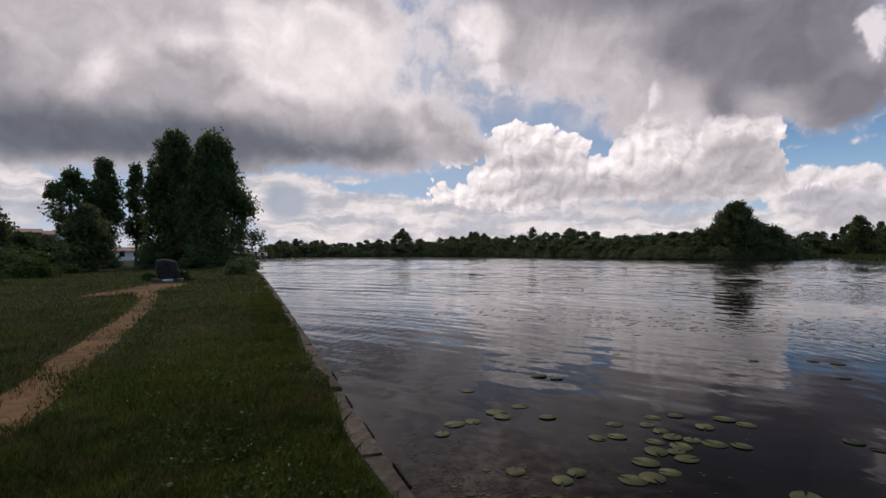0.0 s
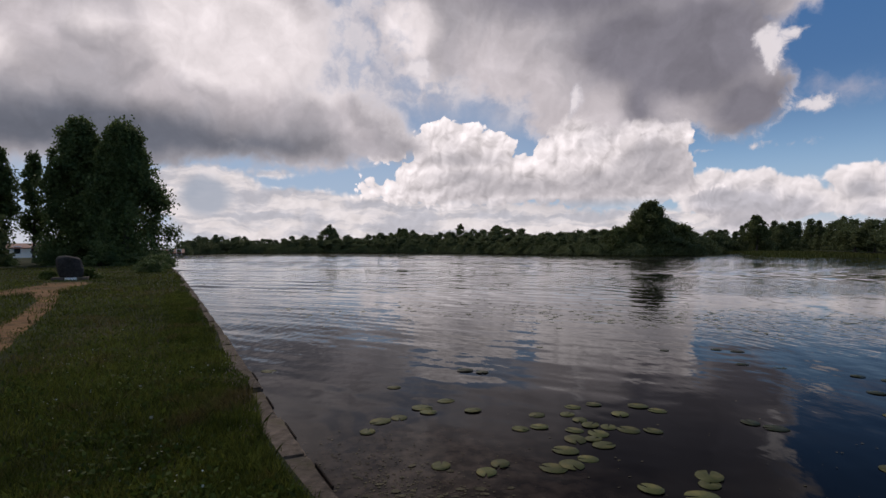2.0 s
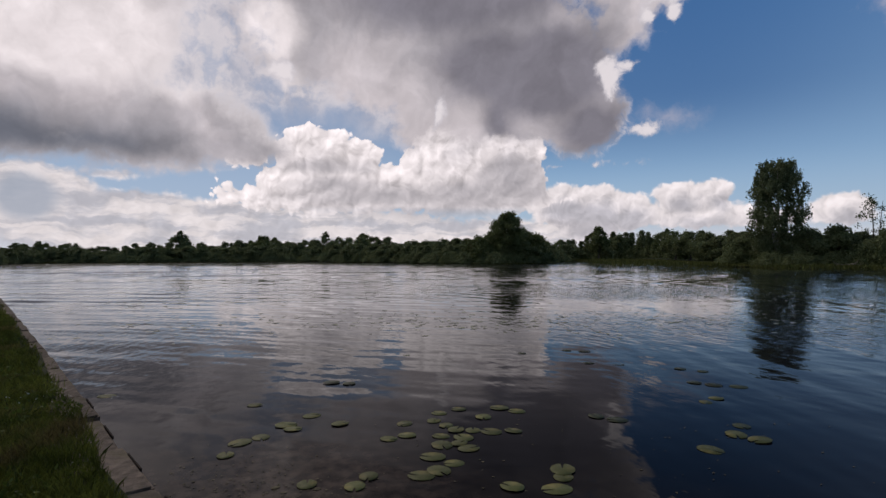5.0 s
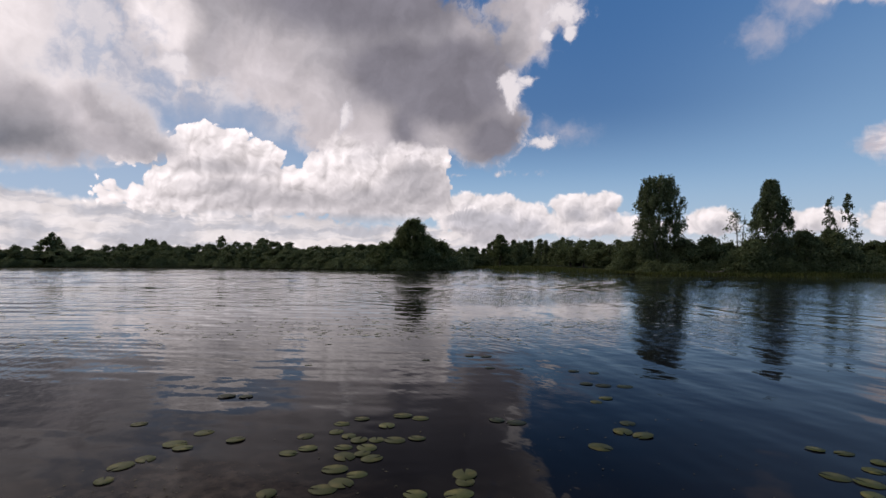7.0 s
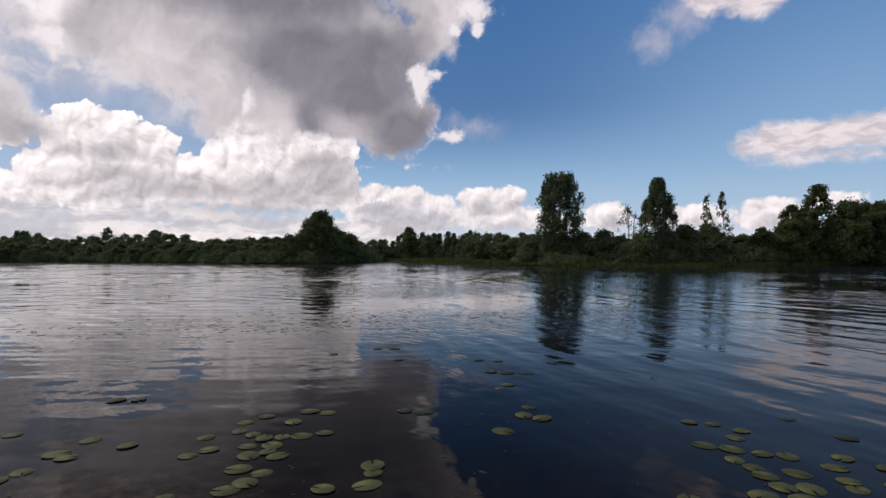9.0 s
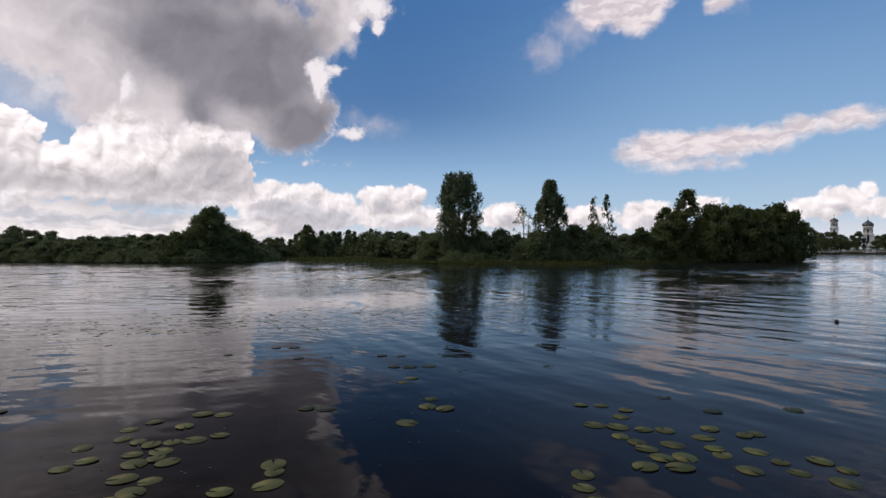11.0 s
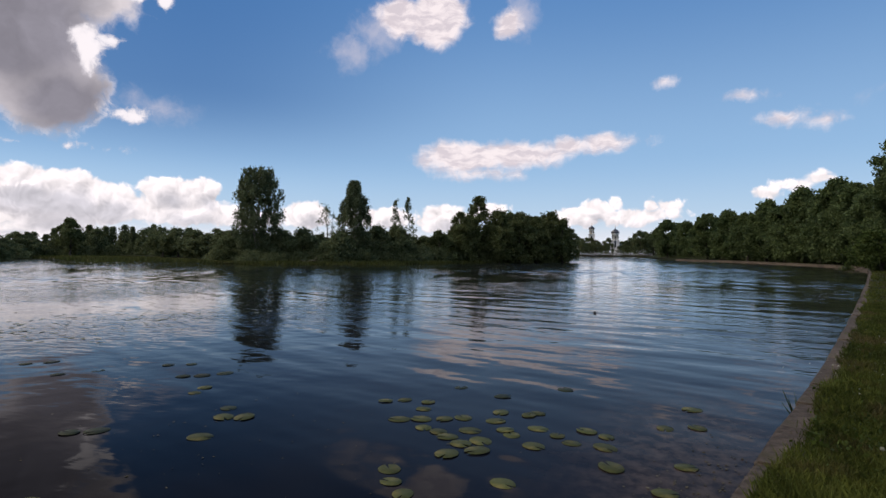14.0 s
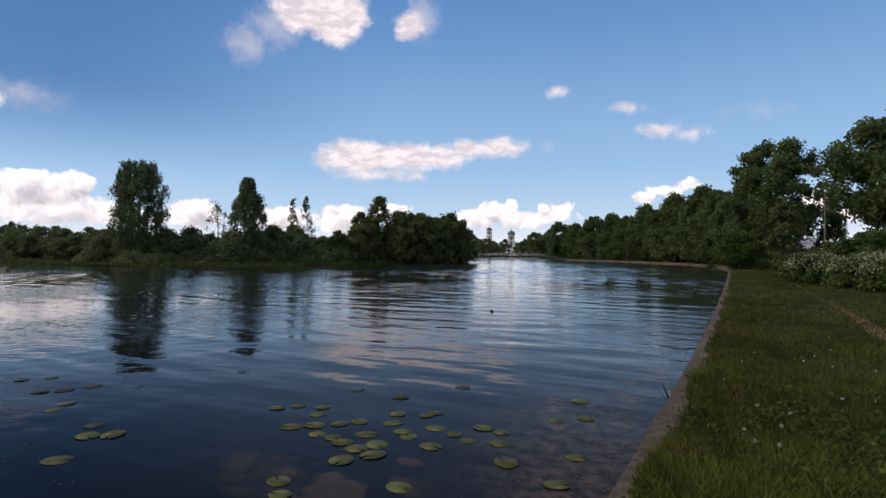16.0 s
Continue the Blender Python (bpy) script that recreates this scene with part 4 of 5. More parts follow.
settle(build_tree("lilac_bush", "rounded bright green bush at the end of the quay lawn", 4.3, 0.05, MOUND, 2.9, 110, 52, 0.3, M_LEAF_BRIGHT, clump_size=0.9, trunk_r=0.08, stems=3, limbs=4, category="bush"), *polar(110.3, 70))

# more trees behind the quay row and round the church, and undergrowth below them
for k, (a, d, h) in enumerate(row):
    for step, deep, size in ((1.6, 7, 0.9), (3.0, 16, 1.3), (0.9, 22, 1.5)):
        x, y = polar(a + step, d + deep)
        ob = copy_thing(far_bush, pose(x, y, 0.45, 0, 0, 53 * k + deep))
        ob.scale = (size * 1.25, size * 1.25, size)
        tagged(ob, "dense dark undergrowth bush below the quay trees")
for k, a in enumerate(np.arange(85.1, 93.4, 0.42)):
    if 88.5 < a < 89.5:
        continue
    d = 372 + 9 * math.sin(k * 2.4)
    x, y = polar(a, d)
    h = (2.1 + d * math.tan(radians(np.interp(a, [85, 86.6, 87.6, 88.6, 89.6, 91, 92.5], [2.2, 1.5, 1.35, 1.7, 1.3, 2.0, 2.6])))) * (0.94 + 0.1 * math.sin(k * 5.1))
    ob = copy_thing(far_kinds[(1, 0, 3, 1)[k % 4]], pose(x, y, 0.6, 0, 0, 97 * k))
    ob.scale = (h / 10 * 1.1, h / 10 * 1.1, h / 10)
    tagged(ob, "broad-leaved tree near the church")
for k, a in enumerate(np.arange(33.4, 52.0, 0.55)):
    x, y = polar(a, 196 + 8 * math.sin(k * 3.7) if a < 44 else 196 - (a - 44) * 7)
    ob = copy_thing(far_bush, pose(x, y, 0.6, 0, 0, 61 * k))
    ob.scale = (1.5, 1.5, 1.35 + 0.3 * math.sin(k * 1.9))
    tagged(ob, "dark bush at the edge of the wood")


def blossoming(shrub, height, wide, count, size=0.032):
    """Flat cream flower heads set on the upper side of a shrub."""
    a, r = rng.uniform(0, 2 * np.pi, count), wide * np.sqrt(rng.uniform(0, 1, count))
    z = height * (0.98 - 0.45 * (r / wide) ** 2) + rng.normal(size=count) * 0.12
    c = np.column_stack([np.cos(a) * r, np.sin(a) * r, z])
    t = np.linspace(0, 2 * np.pi, 6, endpoint=False)
    s = size * rng.uniform(0.6, 1.4, (count, 1, 1))
    ring = np.stack([np.cos(t), np.sin(t), 0 * t], 1)[None] * s
    ring[:, :, 2] += rng.normal(size=(count, 6)) * 0.02
    verts = (c[:, None, :] + ring).reshape(-1, 3)
    part("blossoms", mesh_from("blossoms", verts, np.arange(6 * count).reshape(count, 6), M_BLOSSOM), parent=shrub, label="flat cream flower heads")


for k, (a, d, h, w, n_fl) in enumerate(((116.3, 38, 1.7, 1.9, 330), (118.2, 36, 1.5, 1.8, 110), (120.1, 33.5, 1.7, 1.9, 330), (122.2, 31, 1.7, 1.9, 300), (124.4, 29, 1.7, 1.8, 150))):
    shrub = build_tree("elder_shrub", "green elder shrub with cream flower heads beside the path", h, 0.05, MOUND, w, 90, 46, 0.2, M_LEAF_BRIGHT, clump_size=0.5, trunk_r=0.05, stems=3, limbs=3, category="bush")
    blossoming(shrub, h, w, n_fl * 3)
    settle(tagged(shrub, group="flowering shrubs"), *polar(a, d), 50 * k)
for k, (a, d, h, w) in enumerate(((118.8, 46, 2.7, 2.6), (120.6, 44, 3.3, 2.8), (122.8, 41, 3.7, 2.8), (125, 37, 3.9, 2.6), (117.4, 50, 2.3, 2.4), (115.0, 60, 1.8, 2.2))):
    settle(build_tree("lilac_bush", "tall green bush behind the flowering shrubs", h, 0.05, MOUND, w, 110, 50, 0.26, M_LEAF_BRIGHT, clump_size=0.7, trunk_r=0.07, stems=3, limbs=3, category="bush"), *polar(a, d), 70 * k)


# ---------------------------------------------------------------- memorial stone
def boulder():
    stone = thing("memorial_stone", "upright dark granite memorial boulder on a sandy spot", "monument")
    bm = bmesh.new()
    bmesh.ops.create_icosphere(bm, subdivisions=4, radius=1.0)
    for v in bm.verts:
        p = v.co
        q = 0.55 + 0.45 * max(abs(p.x), abs(p.y), abs(p.z)) ** -1
        p *= q
        p *= 1 + 0.09 * noise.noise(p * 1.6) + 0.03 * noise.noise(p * 5)
        lean = 0.10 * p.z
        v.co = Vector((p.x * 0.72 - lean, p.y * 0.42, 0.82 + p.z * 0.72 - 0.10 * p.x * (p.z > 0)))
    for f in bm.faces:
        f.smooth = True
    part("boulder", bm, M_GRANITE, stone)
    bm = bmesh.new()
    box(bm, 1.9, 1.1, 0.22, bevel=0.03)
    part("plinth", bm, M_CONCRETE, stone, "low concrete plinth")
    bm = bmesh.new()
    box(bm, 0.62, 0.05, 0.16, 0.05, -0.56, 0.05, bevel=0.008)
    part("plaque", bm, M_WHITE, stone, "small white plaque at the foot")
    return stone


stone = boulder()
stone.matrix_basis = pose(-15.9, 31.6, 0.43, 0, 0, 22) @ Matrix.Diagonal((0.86, 0.86, 0.86, 1))


# ---------------------------------------------------------------- buildings
def opening(parent, w, h, x, y, z, rz=0.0):
    """A window: frame round a recessed dark pane."""
    win = part("window", prism(w + 0.24, 0.12, h + 0.24), M_WHITE, parent)
    win.matrix_basis = pose(x, y, z, 0, 0, rz)
    part("pane", prism(w, 0.14, h, 0.12), M_GLASS_DARK, win)


def prism(sx, sy, sz, z=0.0, bevel=0.0):
    bm = bmesh.new()
    box(bm, sx, sy, sz, 0, 0, z, bevel)
    return bm


def gable(length, depth, rise, over=0.4):
    """A gabled roof along x, with thickness."""
    bm = bmesh.new()
    l, d, t = length / 2 + over, depth / 2 + over, 0.16
    drop = over * rise / (depth / 2)
    prof = [(-d, -drop), (0, rise), (d, -drop), (d, -drop + t), (0, rise + t), (-d, -drop + t)]
    a = [bm.verts.new((-l, y, z)) for y, z in prof]
    b = [bm.verts.new((l, y, z)) for y, z in prof]
    for k in range(6):
        bm.faces.new((a[k], a[(k + 1) % 6], b[(k + 1) % 6], b[k]))
    bm.faces.new(a[::-1])
    bm.faces.new(b)
    bm.normal_update()
    return bm


def gable_wall(length, depth, height, rise):
    bm = bmesh.new()
    l, d = length / 2, depth / 2
    prof = [(-d, 0), (d, 0), (d, height), (0, height + rise), (-d, height)]
    a = [bm.verts.new((-l, y, z)) for y, z in prof]
    b = [bm.verts.new((l, y, z)) for y, z in prof]
    for k in range(5):
        bm.faces.new((a[k], b[k], b[(k + 1) % 5], a[(k + 1) % 5]))
    bm.faces.new(a)
    bm.faces.new(b[::-1])
    bmesh.ops.recalc_face_normals(bm, faces=bm.faces)
    return bm


def house(name, label, length, depth, height, rise, wall, roof, windows, chimney=False):
    h = thing(name, label, "building")
    part("wall", gable_wall(length, depth, height, rise), wall, h)
    r = part("roof", gable(length, depth, rise), roof, h)
    r.location.z = height + 0.02
    for k in range(windows):
        opening(h, 0.9, 1.2, (k + 0.5) / windows * length - length / 2, -depth / 2, height * 0.42)
    if chimney:
        c = part("chimney", prism(0.6, 0.6, 1.6, bevel=0.03), M_BROWN, h)
        c.location = (length * 0.2, 0.3, height + rise * 0.55)
    return h


def facing(azimuth, d, z=0.5):
    x, y = polar(azimuth, d)
    return pose(x, y, z, 0, 0, -azimuth)


house("apartment_house", "brown brick house with a low dark roof behind bushes", 13, 9, 7.0, 1.0, M_BROWN, M_ROOF, 5).matrix_basis = facing(-38.4, 180)
house("apartment_house", "white house with a red roof behind the trees", 6.5, 8, 6.6, 1.0, M_PLASTER, M_ROOF, 3).matrix_basis = facing(-35.3, 182)
house("long_shed", "long low pale shed with a red roof behind the trees", 17, 5, 1.9, 0.7, M_PLASTER, M_ROOF, 7).matrix_basis = facing(-30.4, 126)
house("cottage", "brown wooden cottage with a grey sheet roof behind bushes", 6.5, 5.5, 2.5, 1.4, M_BROWN, M_ROOF_GREY, 3, True).matrix_basis = facing(114.3, 96)
boat_house = house("boathouse", "small dark boathouse with a pale roof on the water", 3.4, 3.0, 0.95, 0.75, M_WOOD, M_ROOF, 2)
boat_house.matrix_basis = facing(-18.6, 150, 0.25)
pontoon = thing("pontoon", "low grey wooden pontoon beside the boathouse", "pontoon", at=facing(-17.6, 149, 0))
for k in range(12):
    p = part("plank", prism(0.62, 1.8, 0.07, 0.28, 0.008), M_WOOD, pontoon)
    p.location.x = k * 0.66 - 3.6
for x in (-3.4, -0.2, 3.2):
    p = part("float_drum", prism(0.8, 1.6, 0.5, -0.22, 0.1), M_STEEL, pontoon)
    p.location.x = x


def lathe(profile, sides=16):
    bm = bmesh.new()
    rows_ = []
    for r, z in profile:
        rows_.append([bm.verts.new((r * math.cos(2 * math.pi * k / sides), r * math.sin(2 * math.pi * k / sides), z)) for k in range(sides)])
    for lo, hi in zip(rows_, rows_[1:]):
        for k in range(sides):
            f = bm.faces.new((lo[k], lo[(k + 1) % sides], hi[(k + 1) % sides], hi[k]))
            f.smooth = True
    bm.faces.new(rows_[-1])
    bm.faces.new(rows_[0][::-1])
    return bm


def tower(parent, x, y, wide, height, dome):
    """A white church tower: shaft, cornice, open belfry, dome and cross."""
    body = part("tower", prism(wide, wide, height, bevel=0.05), M_PLASTER, parent)
    body.location = (x, y, 0)
    for z, s in ((height * 0.55, 1.0), (height * 0.8, 1.0)):
        opening(body, wide * 0.2, wide * 0.5, 0, -wide / 2, z)
    cornice = part("cornice", prism(wide * 1.16, wide * 1.16, 0.45, 0, 0.08), M_PLASTER, body)
    cornice.location.z = height
    drum = part("drum", lathe([(wide * 0.42, 0), (wide * 0.42, wide * 0.75), (wide * 0.5, wide * 0.78), (wide * 0.5, wide * 0.86)]), M_PLASTER, body)
    drum.location.z = height + 0.45
    for k in range(6):
        a = k * math.pi / 3 + 0.5
        o = part("belfry_opening", prism(wide * 0.16, 0.2, wide * 0.42), M_GLASS_DARK, body)
        o.matrix_basis = pose(math.cos(a) * wide * 0.42, math.sin(a) * wide * 0.42, height + 0.45 + wide * 0.16, 0, 0, math.degrees(a) + 90)
    z0 = height + 0.45 + wide * 0.86
    d = part("dome", lathe([(wide * 0.46 * r, dome * z) for r, z in ((1.0, 0), (1.12, 0.14), (1.1, 0.3), (0.85, 0.5), (0.5, 0.66), (0.2, 0.78), (0.1, 0.86), (0.06, 1.0))]), M_DOME, body, "dark metal dome")
    d.location.z = z0
    bm = bmesh.new()
    box(bm, 0.16, 0.16, 1.9)
    box(bm, 0.95, 0.14, 0.16, 0, 0, 1.2)
    c = part("cross", bm, M_GOLD, body, "gilded cross")
    c.location.z = z0 + dome * 0.98


church = thing("church", "white church with two domed towers above the trees", "church", at=facing(87.95, 450, 0.6))
tower(church, -9.0, 0, 4.6, 16.5, 3.0)
tower(church, 8.8, -4, 6.0, 11.5, 4.6)
nave = part("nave", gable_wall(9, 12, 7.5, 3.2), M_PLASTER, church)
nave.location = (10.5, 3, 0)
nr = part("roof", gable(9, 12, 3.2, 0.3), M_ROOF_GREY, church)
nr.location = (10.5, 3, 7.55)

bridge = thing("footbridge", "long low pale footbridge with a thin railing", "bridge", at=facing(88.6, 335, 0))
bm = prism(46, 2.4, 0.4, 0.75, 0.03)
part("deck", bm, M_CONCRETE, bridge)
for k in range(7):
    p = part("pier", prism(0.5, 2.0, 1.9, -1.0, 0.03), M_CONCRETE, bridge)
    p.location.x = -21 + 7 * k
for side in (-1.1, 1.1):
    for k in range(24):
        p = part("post", prism(0.07, 0.07, 0.95, 1.15), M_WHITE, bridge)
        p.location = (-22.6 + k * 1.96, side, 0)
    for z in (1.55, 2.06):
        p = part("rail", prism(46, 0.07, 0.07, z), M_WHITE, bridge)
        p.location.y = side

pole = thing("utility_pole", "weathered wooden utility pole above the shrubs", "pole")
v, f = tube([(0, 0, -0.1), (0.02, 0, 3), (0.03, 0.02, 7.2)], [0.075, 0.065, 0.05], 10)
part("pole", mesh_from("pole", v, f, M_WOOD, True), parent=pole)
settle(pole, *polar(116.8, 60), -100)

marker = thing("water_marker", "small white marker post at the far waterside", "marker")
part("post", lathe([(0.1, -0.5), (0.1, 0.4), (0.18, 0.45), (0.18, 0.9), (0.05, 1.0)], 10), M_WHITE, marker)
x, y = polar(4.2, 204)
marker.location = (x, y, 0)

# driftwood lying on the point of land
drift = thing("driftwood", "bleached dead branches lying at the waterside", "driftwood")
for k, (a, b) in enumerate((((-1.8, 0, 0.1), (1.9, 0.2, 0.75)), ((-0.6, 0.1, 0.2), (-1.6, -0.3, 1.0)), ((0.3, 0, 0.4), (1.2, -0.4, 1.1)), ((-2.2, 0.3, 0.05), (0.6, -0.5, 0.2)))):
    a, b = np.array(a), np.array(b)
    t = np.linspace(0, 1, 6)[:, None]
    v, f = tube(a + (b - a) * t + np.array([0, 0.1, 0.15]) * np.sin(t * 5 + k), 0.11 * (1.1 - t[:, 0]), 6)
    part("branch", mesh_from("branch", v, f, M_WOOD, True), parent=drift)
x, y = polar(57.9, 91.5)
drift.matrix_basis = pose(x, y, 0.08, 0, 0, -58)


# ---------------------------------------------------------------- quay
wall_part = SHORE[WALLED > 0.5]
seg = np.linalg.norm(np.diff(wall_part, axis=0), axis=1)
run = np.concatenate([[0], np.cumsum(seg)])
BLOCK = 1.12
quay = thing("quay_wall", "low weathered concrete quay wall along the lake edge", "wall", kind="structure")
block_meshes = []
for k in range(5):
    bm = bmesh.new()
    box(bm, BLOCK - 0.014, 0.40, 1.05, 0, 0, -1.05)
    bmesh.ops.bevel(bm, geom=list(bm.edges), offset=0.022, segments=2, affect="EDGES")
    for v in bm.verts:
        v.co += Vector((0, noise.noise(v.co * 3 + Vector((k * 7, 0, 0))), noise.noise(v.co * 2.3 + Vector((0, k * 5, 0))))) * 0.02
    me = bpy.data.meshes.new("block")
    bm.to_mesh(me)
    bm.free()
    me.materials.append(M_CONCRETE)
    block_meshes.append(me)
s, k = 0.0, -1
while s < run[-1] - 2:
    here = np.array([np.interp(s, run, wall_part[:, 0]), np.interp(s, run, wall_part[:, 1])])
    long_ = 1.0 if np.linalg.norm(here) < 26 else 2.5
    s, k = s + BLOCK * long_ / 2, k + 1
    p = np.array([np.interp(s, run, wall_part[:, 0]), np.interp(s, run, wall_part[:, 1])])
    p2 = np.array([np.interp(s + 0.6, run, wall_part[:, 0]), np.interp(s + 0.6, run, wall_part[:, 1])])
    p1 = np.array([np.interp(s - 0.6, run, wall_part[:, 0]), np.interp(s - 0.6, run, wall_part[:, 1])])
    t = (p2 - p1) / np.linalg.norm(p2 - p1)
    nrm = np.array([t[1], -t[0]])
    if (nrm * (p - MIDDLE)).sum() < 0:
        nrm = -nrm
    c = p + nrm * (0.20 + rng.normal() * 0.003)
    b = part("block", block_meshes[k % 5], parent=quay)
    b.matrix_basis = pose(c[0], c[1], 0.462 + rng.normal() * 0.007, rng.normal() * 0.5, rng.normal() * 0.25, math.degrees(math.atan2(t[1], t[0])) + rng.normal() * 0.2) @ Matrix.Diagonal((long_, 1, 1, 1))
    if long_ == 1.0 and 3.4 < p[1] < 7.5:
        # thin dark strip in place of the shaded gap along the block's lip
        bar = part("edge_iron", prism(0.46, 0.014, 0.03, 0, 0.003), M_EDGE_SHADE, b, "dark strip painted as the shadow line at the block's edge")
        bar.location = (-0.12, -0.2 if (nrm * np.array([-t[1], t[0]])).sum() > 0 else 0.2, -0.028)
    s += BLOCK * long_ / 2


# ---------------------------------------------------------------- paths, lawn and flowers
def ribbon(name, label, keys_, wide, z=0.462):
    """A trodden path with an uneven edge."""
    k = np.array(keys_, dtype=float)
    d = np.concatenate([[0], np.cumsum(np.linalg.norm(np.diff(k, axis=0), axis=1))])
    s = np.arange(0, d[-1], 0.22)
    mid = np.column_stack([np.interp(s, d, k[:, 0]), np.interp(s, d, k[:, 1])])
    for _ in range(12):
        mid[1:-1] = (mid[:-2] + 2 * mid[1:-1] + mid[2:]) / 4
    t = np.gradient(mid, axis=0)
    t /= np.linalg.norm(t, axis=1)[:, None]
    nrm = np.column_stack([t[:, 1], -t[:, 0]])
    w = np.interp(s, d, wide)
    cols = []
    for e in (-1, -0.5, 0, 0.5, 1):
        jag = np.array([noise.noise(Vector((q * 0.7, e * 3, 1))) * 0.45 + noise.noise(Vector((q * 2.6, e * 3, 5))) * 0.35 for q in s])
        cols.append(np.column_stack([mid + nrm * (w / 2 * e * (1 + (abs(e) == 1) * jag))[:, None], np.full(len(s), z - 0.03 * (abs(e) == 1) - 0.01 * (e == 0))]))
    n_, m_ = len(cols), len(s)
    verts = np.stack(cols, 1).reshape(-1, 3)
    a, b = np.meshgrid(np.arange(m_ - 1), np.arange(n_ - 1), indexing="ij")
    faces_ = np.stack([a * n_ + b, a * n_ + b + 1, (a + 1) * n_ + b + 1, (a + 1) * n_ + b], -1).reshape(-1, 4)
    ob = part(name, mesh_from(name, verts, faces_, M_DIRT, True))
    return tagged(ob, label, "path", kind="structure"), mid, w


PATH_LEFT = [(-3.6, 2.5), (-4.2, 4.8), (-4.75, 6.2), (-5.7, 8.4), (-6.8, 11.1), (-7.9, 13.7), (-9.3, 17.0), (-10.3, 19.2), (-12.0, 22.0), (-13.6, 25.6), (-15.0, 29.4)]
PATH_RIGHT = [(5.5, -5.0), (9.0, -6.1), (11.9, -7.0), (14.3, -8.0), (17.1, -9.1), (24, -11.6), (38, -17.0), (55, -24.2), (70, -30.8), (88, -37)]
_, mid_left, wide_left = ribbon("footpath", "trodden sandy footpath across the lawn", PATH_LEFT, list(np.interp(np.concatenate([[0], np.cumsum(np.linalg.norm(np.diff(np.array(PATH_LEFT), axis=0), axis=1))]), [0, 20, 22, 26, 32], [0.95, 0.8, 1.4, 2.6, 2.2])))
_, mid_right, wide_right = ribbon("footpath", "narrow trodden footpath along the shrubs", PATH_RIGHT, [0.5, 0.55, 0.6, 0.5, 0.14, 0.1, 0.14, 0.8, 2.0, 2.0])

_, mid_sand, wide_sand = ribbon("sand_patch", "bare sandy patch before the memorial stone", [(-13.4, 20.6), (-13.4, 22.6), (-13.9, 25.2), (-14.2, 28.6)], [1.0, 2.2, 2.8, 2.0], 0.468)

dense_s = np.arange(0, run[-1], 0.3)
edge = np.column_stack([np.interp(dense_s, run, wall_part[:, 0]), np.interp(dense_s, run, wall_part[:, 1])])
edge_t = np.gradient(edge, axis=0)
edge_n = np.column_stack([edge_t[:, 1], -edge_t[:, 0]])
edge_n /= np.linalg.norm(edge_n, axis=1)[:, None]
edge_n *= np.sign((edge_n * (edge - MIDDLE)).sum(1))[:, None]
close = np.linalg.norm(edge, axis=1) < 60
edge, edge_n = edge[close], edge_n[close]


def nearest(p, line):
    """Index and distance of the nearest point of a line, in slices."""
    idx, dist = np.empty(len(p), dtype=int), np.empty(len(p))
    for a in range(0, len(p), 4000):
        d = np.linalg.norm(p[a : a + 4000, None, :] - line[None], axis=2)
        idx[a : a + 4000] = d.argmin(1)
        dist[a : a + 4000] = d.min(1)
    return idx, dist


def patch(p, s, seed):
    """A smooth random field, about 0 to 1."""
    a = np.sin(p[:, 0] * s + 1.7 * np.sin(p[:, 1] * s * 0.63 + seed) + seed) * np.cos(p[:, 1] * s * 0.9 + 1.3 * np.sin(p[:, 0] * s * 0.71 + 2 * seed))
    return 0.5 + 0.5 * a


def lawn_points(az0, az1, r0, r1, count):
    """Places on the lawn, thinning out with distance."""
    a = np.radians(rng.uniform(az0, az1, count))
    r = r0 * (r1 / r0) ** rng.uniform(0, 1, count)
    p = np.column_stack([np.sin(a) * r, np.cos(a) * r])
    i, d = nearest(p, edge)
    inland = ((p - edge[i]) * edge_n[i]).sum(1)
    keep = inland > 0.19 + 0.06 * np.sin(p[:, 0] * 3.1 + p[:, 1] * 2.3)
    for mid_, wide_ in ((mid_left, wide_left), (mid_right, wide_right), (mid_sand, wide_sand)):
        j, d = nearest(p, mid_)
        keep &= d > wide_[j] * (rng.uniform(0.02, 0.56, count) + 0.40 * (patch(p, 2.1, 3.0) - 0.5))
    return p[keep], r[keep], inland[keep]


def blades(p, r, inland, tall, thick):
    """Bent grass blades, shorter and denser-looking where they creep over the quay."""
    n_ = len(p)
    h = tall * rng.uniform(0.45, 1.3, n_) * (0.45 + 0.85 * patch(p, 1.3, 2.0) * patch(p, 0.45, 5.0) + 0.35 * patch(p, 4.5, 1.0))
    h *= np.interp(inland, [0.15, 0.8], [1.1, 1.0])
    w = thick * rng.uniform(0.7, 1.4, n_) * np.maximum(1.0, r / 7.5)
    a = rng.uniform(0, 2 * np.pi, n_)
    side = np.column_stack([np.cos(a), np.sin(a), 0 * a])
    b = rng.uniform(0, 2 * np.pi, n_)
    lean = np.column_stack([np.cos(b), np.sin(b), 0 * b]) * (h * rng.uniform(0.15, 0.9, n_))[:, None]
    root = np.column_stack([p, np.interp(inland, [0.2, 1.5, 2.5], [0.478, 0.466, 0.447])])
    up = np.column_stack([0 * h, 0 * h, h])
    s = side * w[:, None] / 2
    verts = np.stack([root - s, root + s, root + s * 0.7 + up * 0.6 + lean * 0.35, root + up + lean, root - s * 0.7 + up * 0.6 + lean * 0.35], 1).reshape(-1, 3)
    return verts, np.arange(5 * n_).reshape(n_, 5)


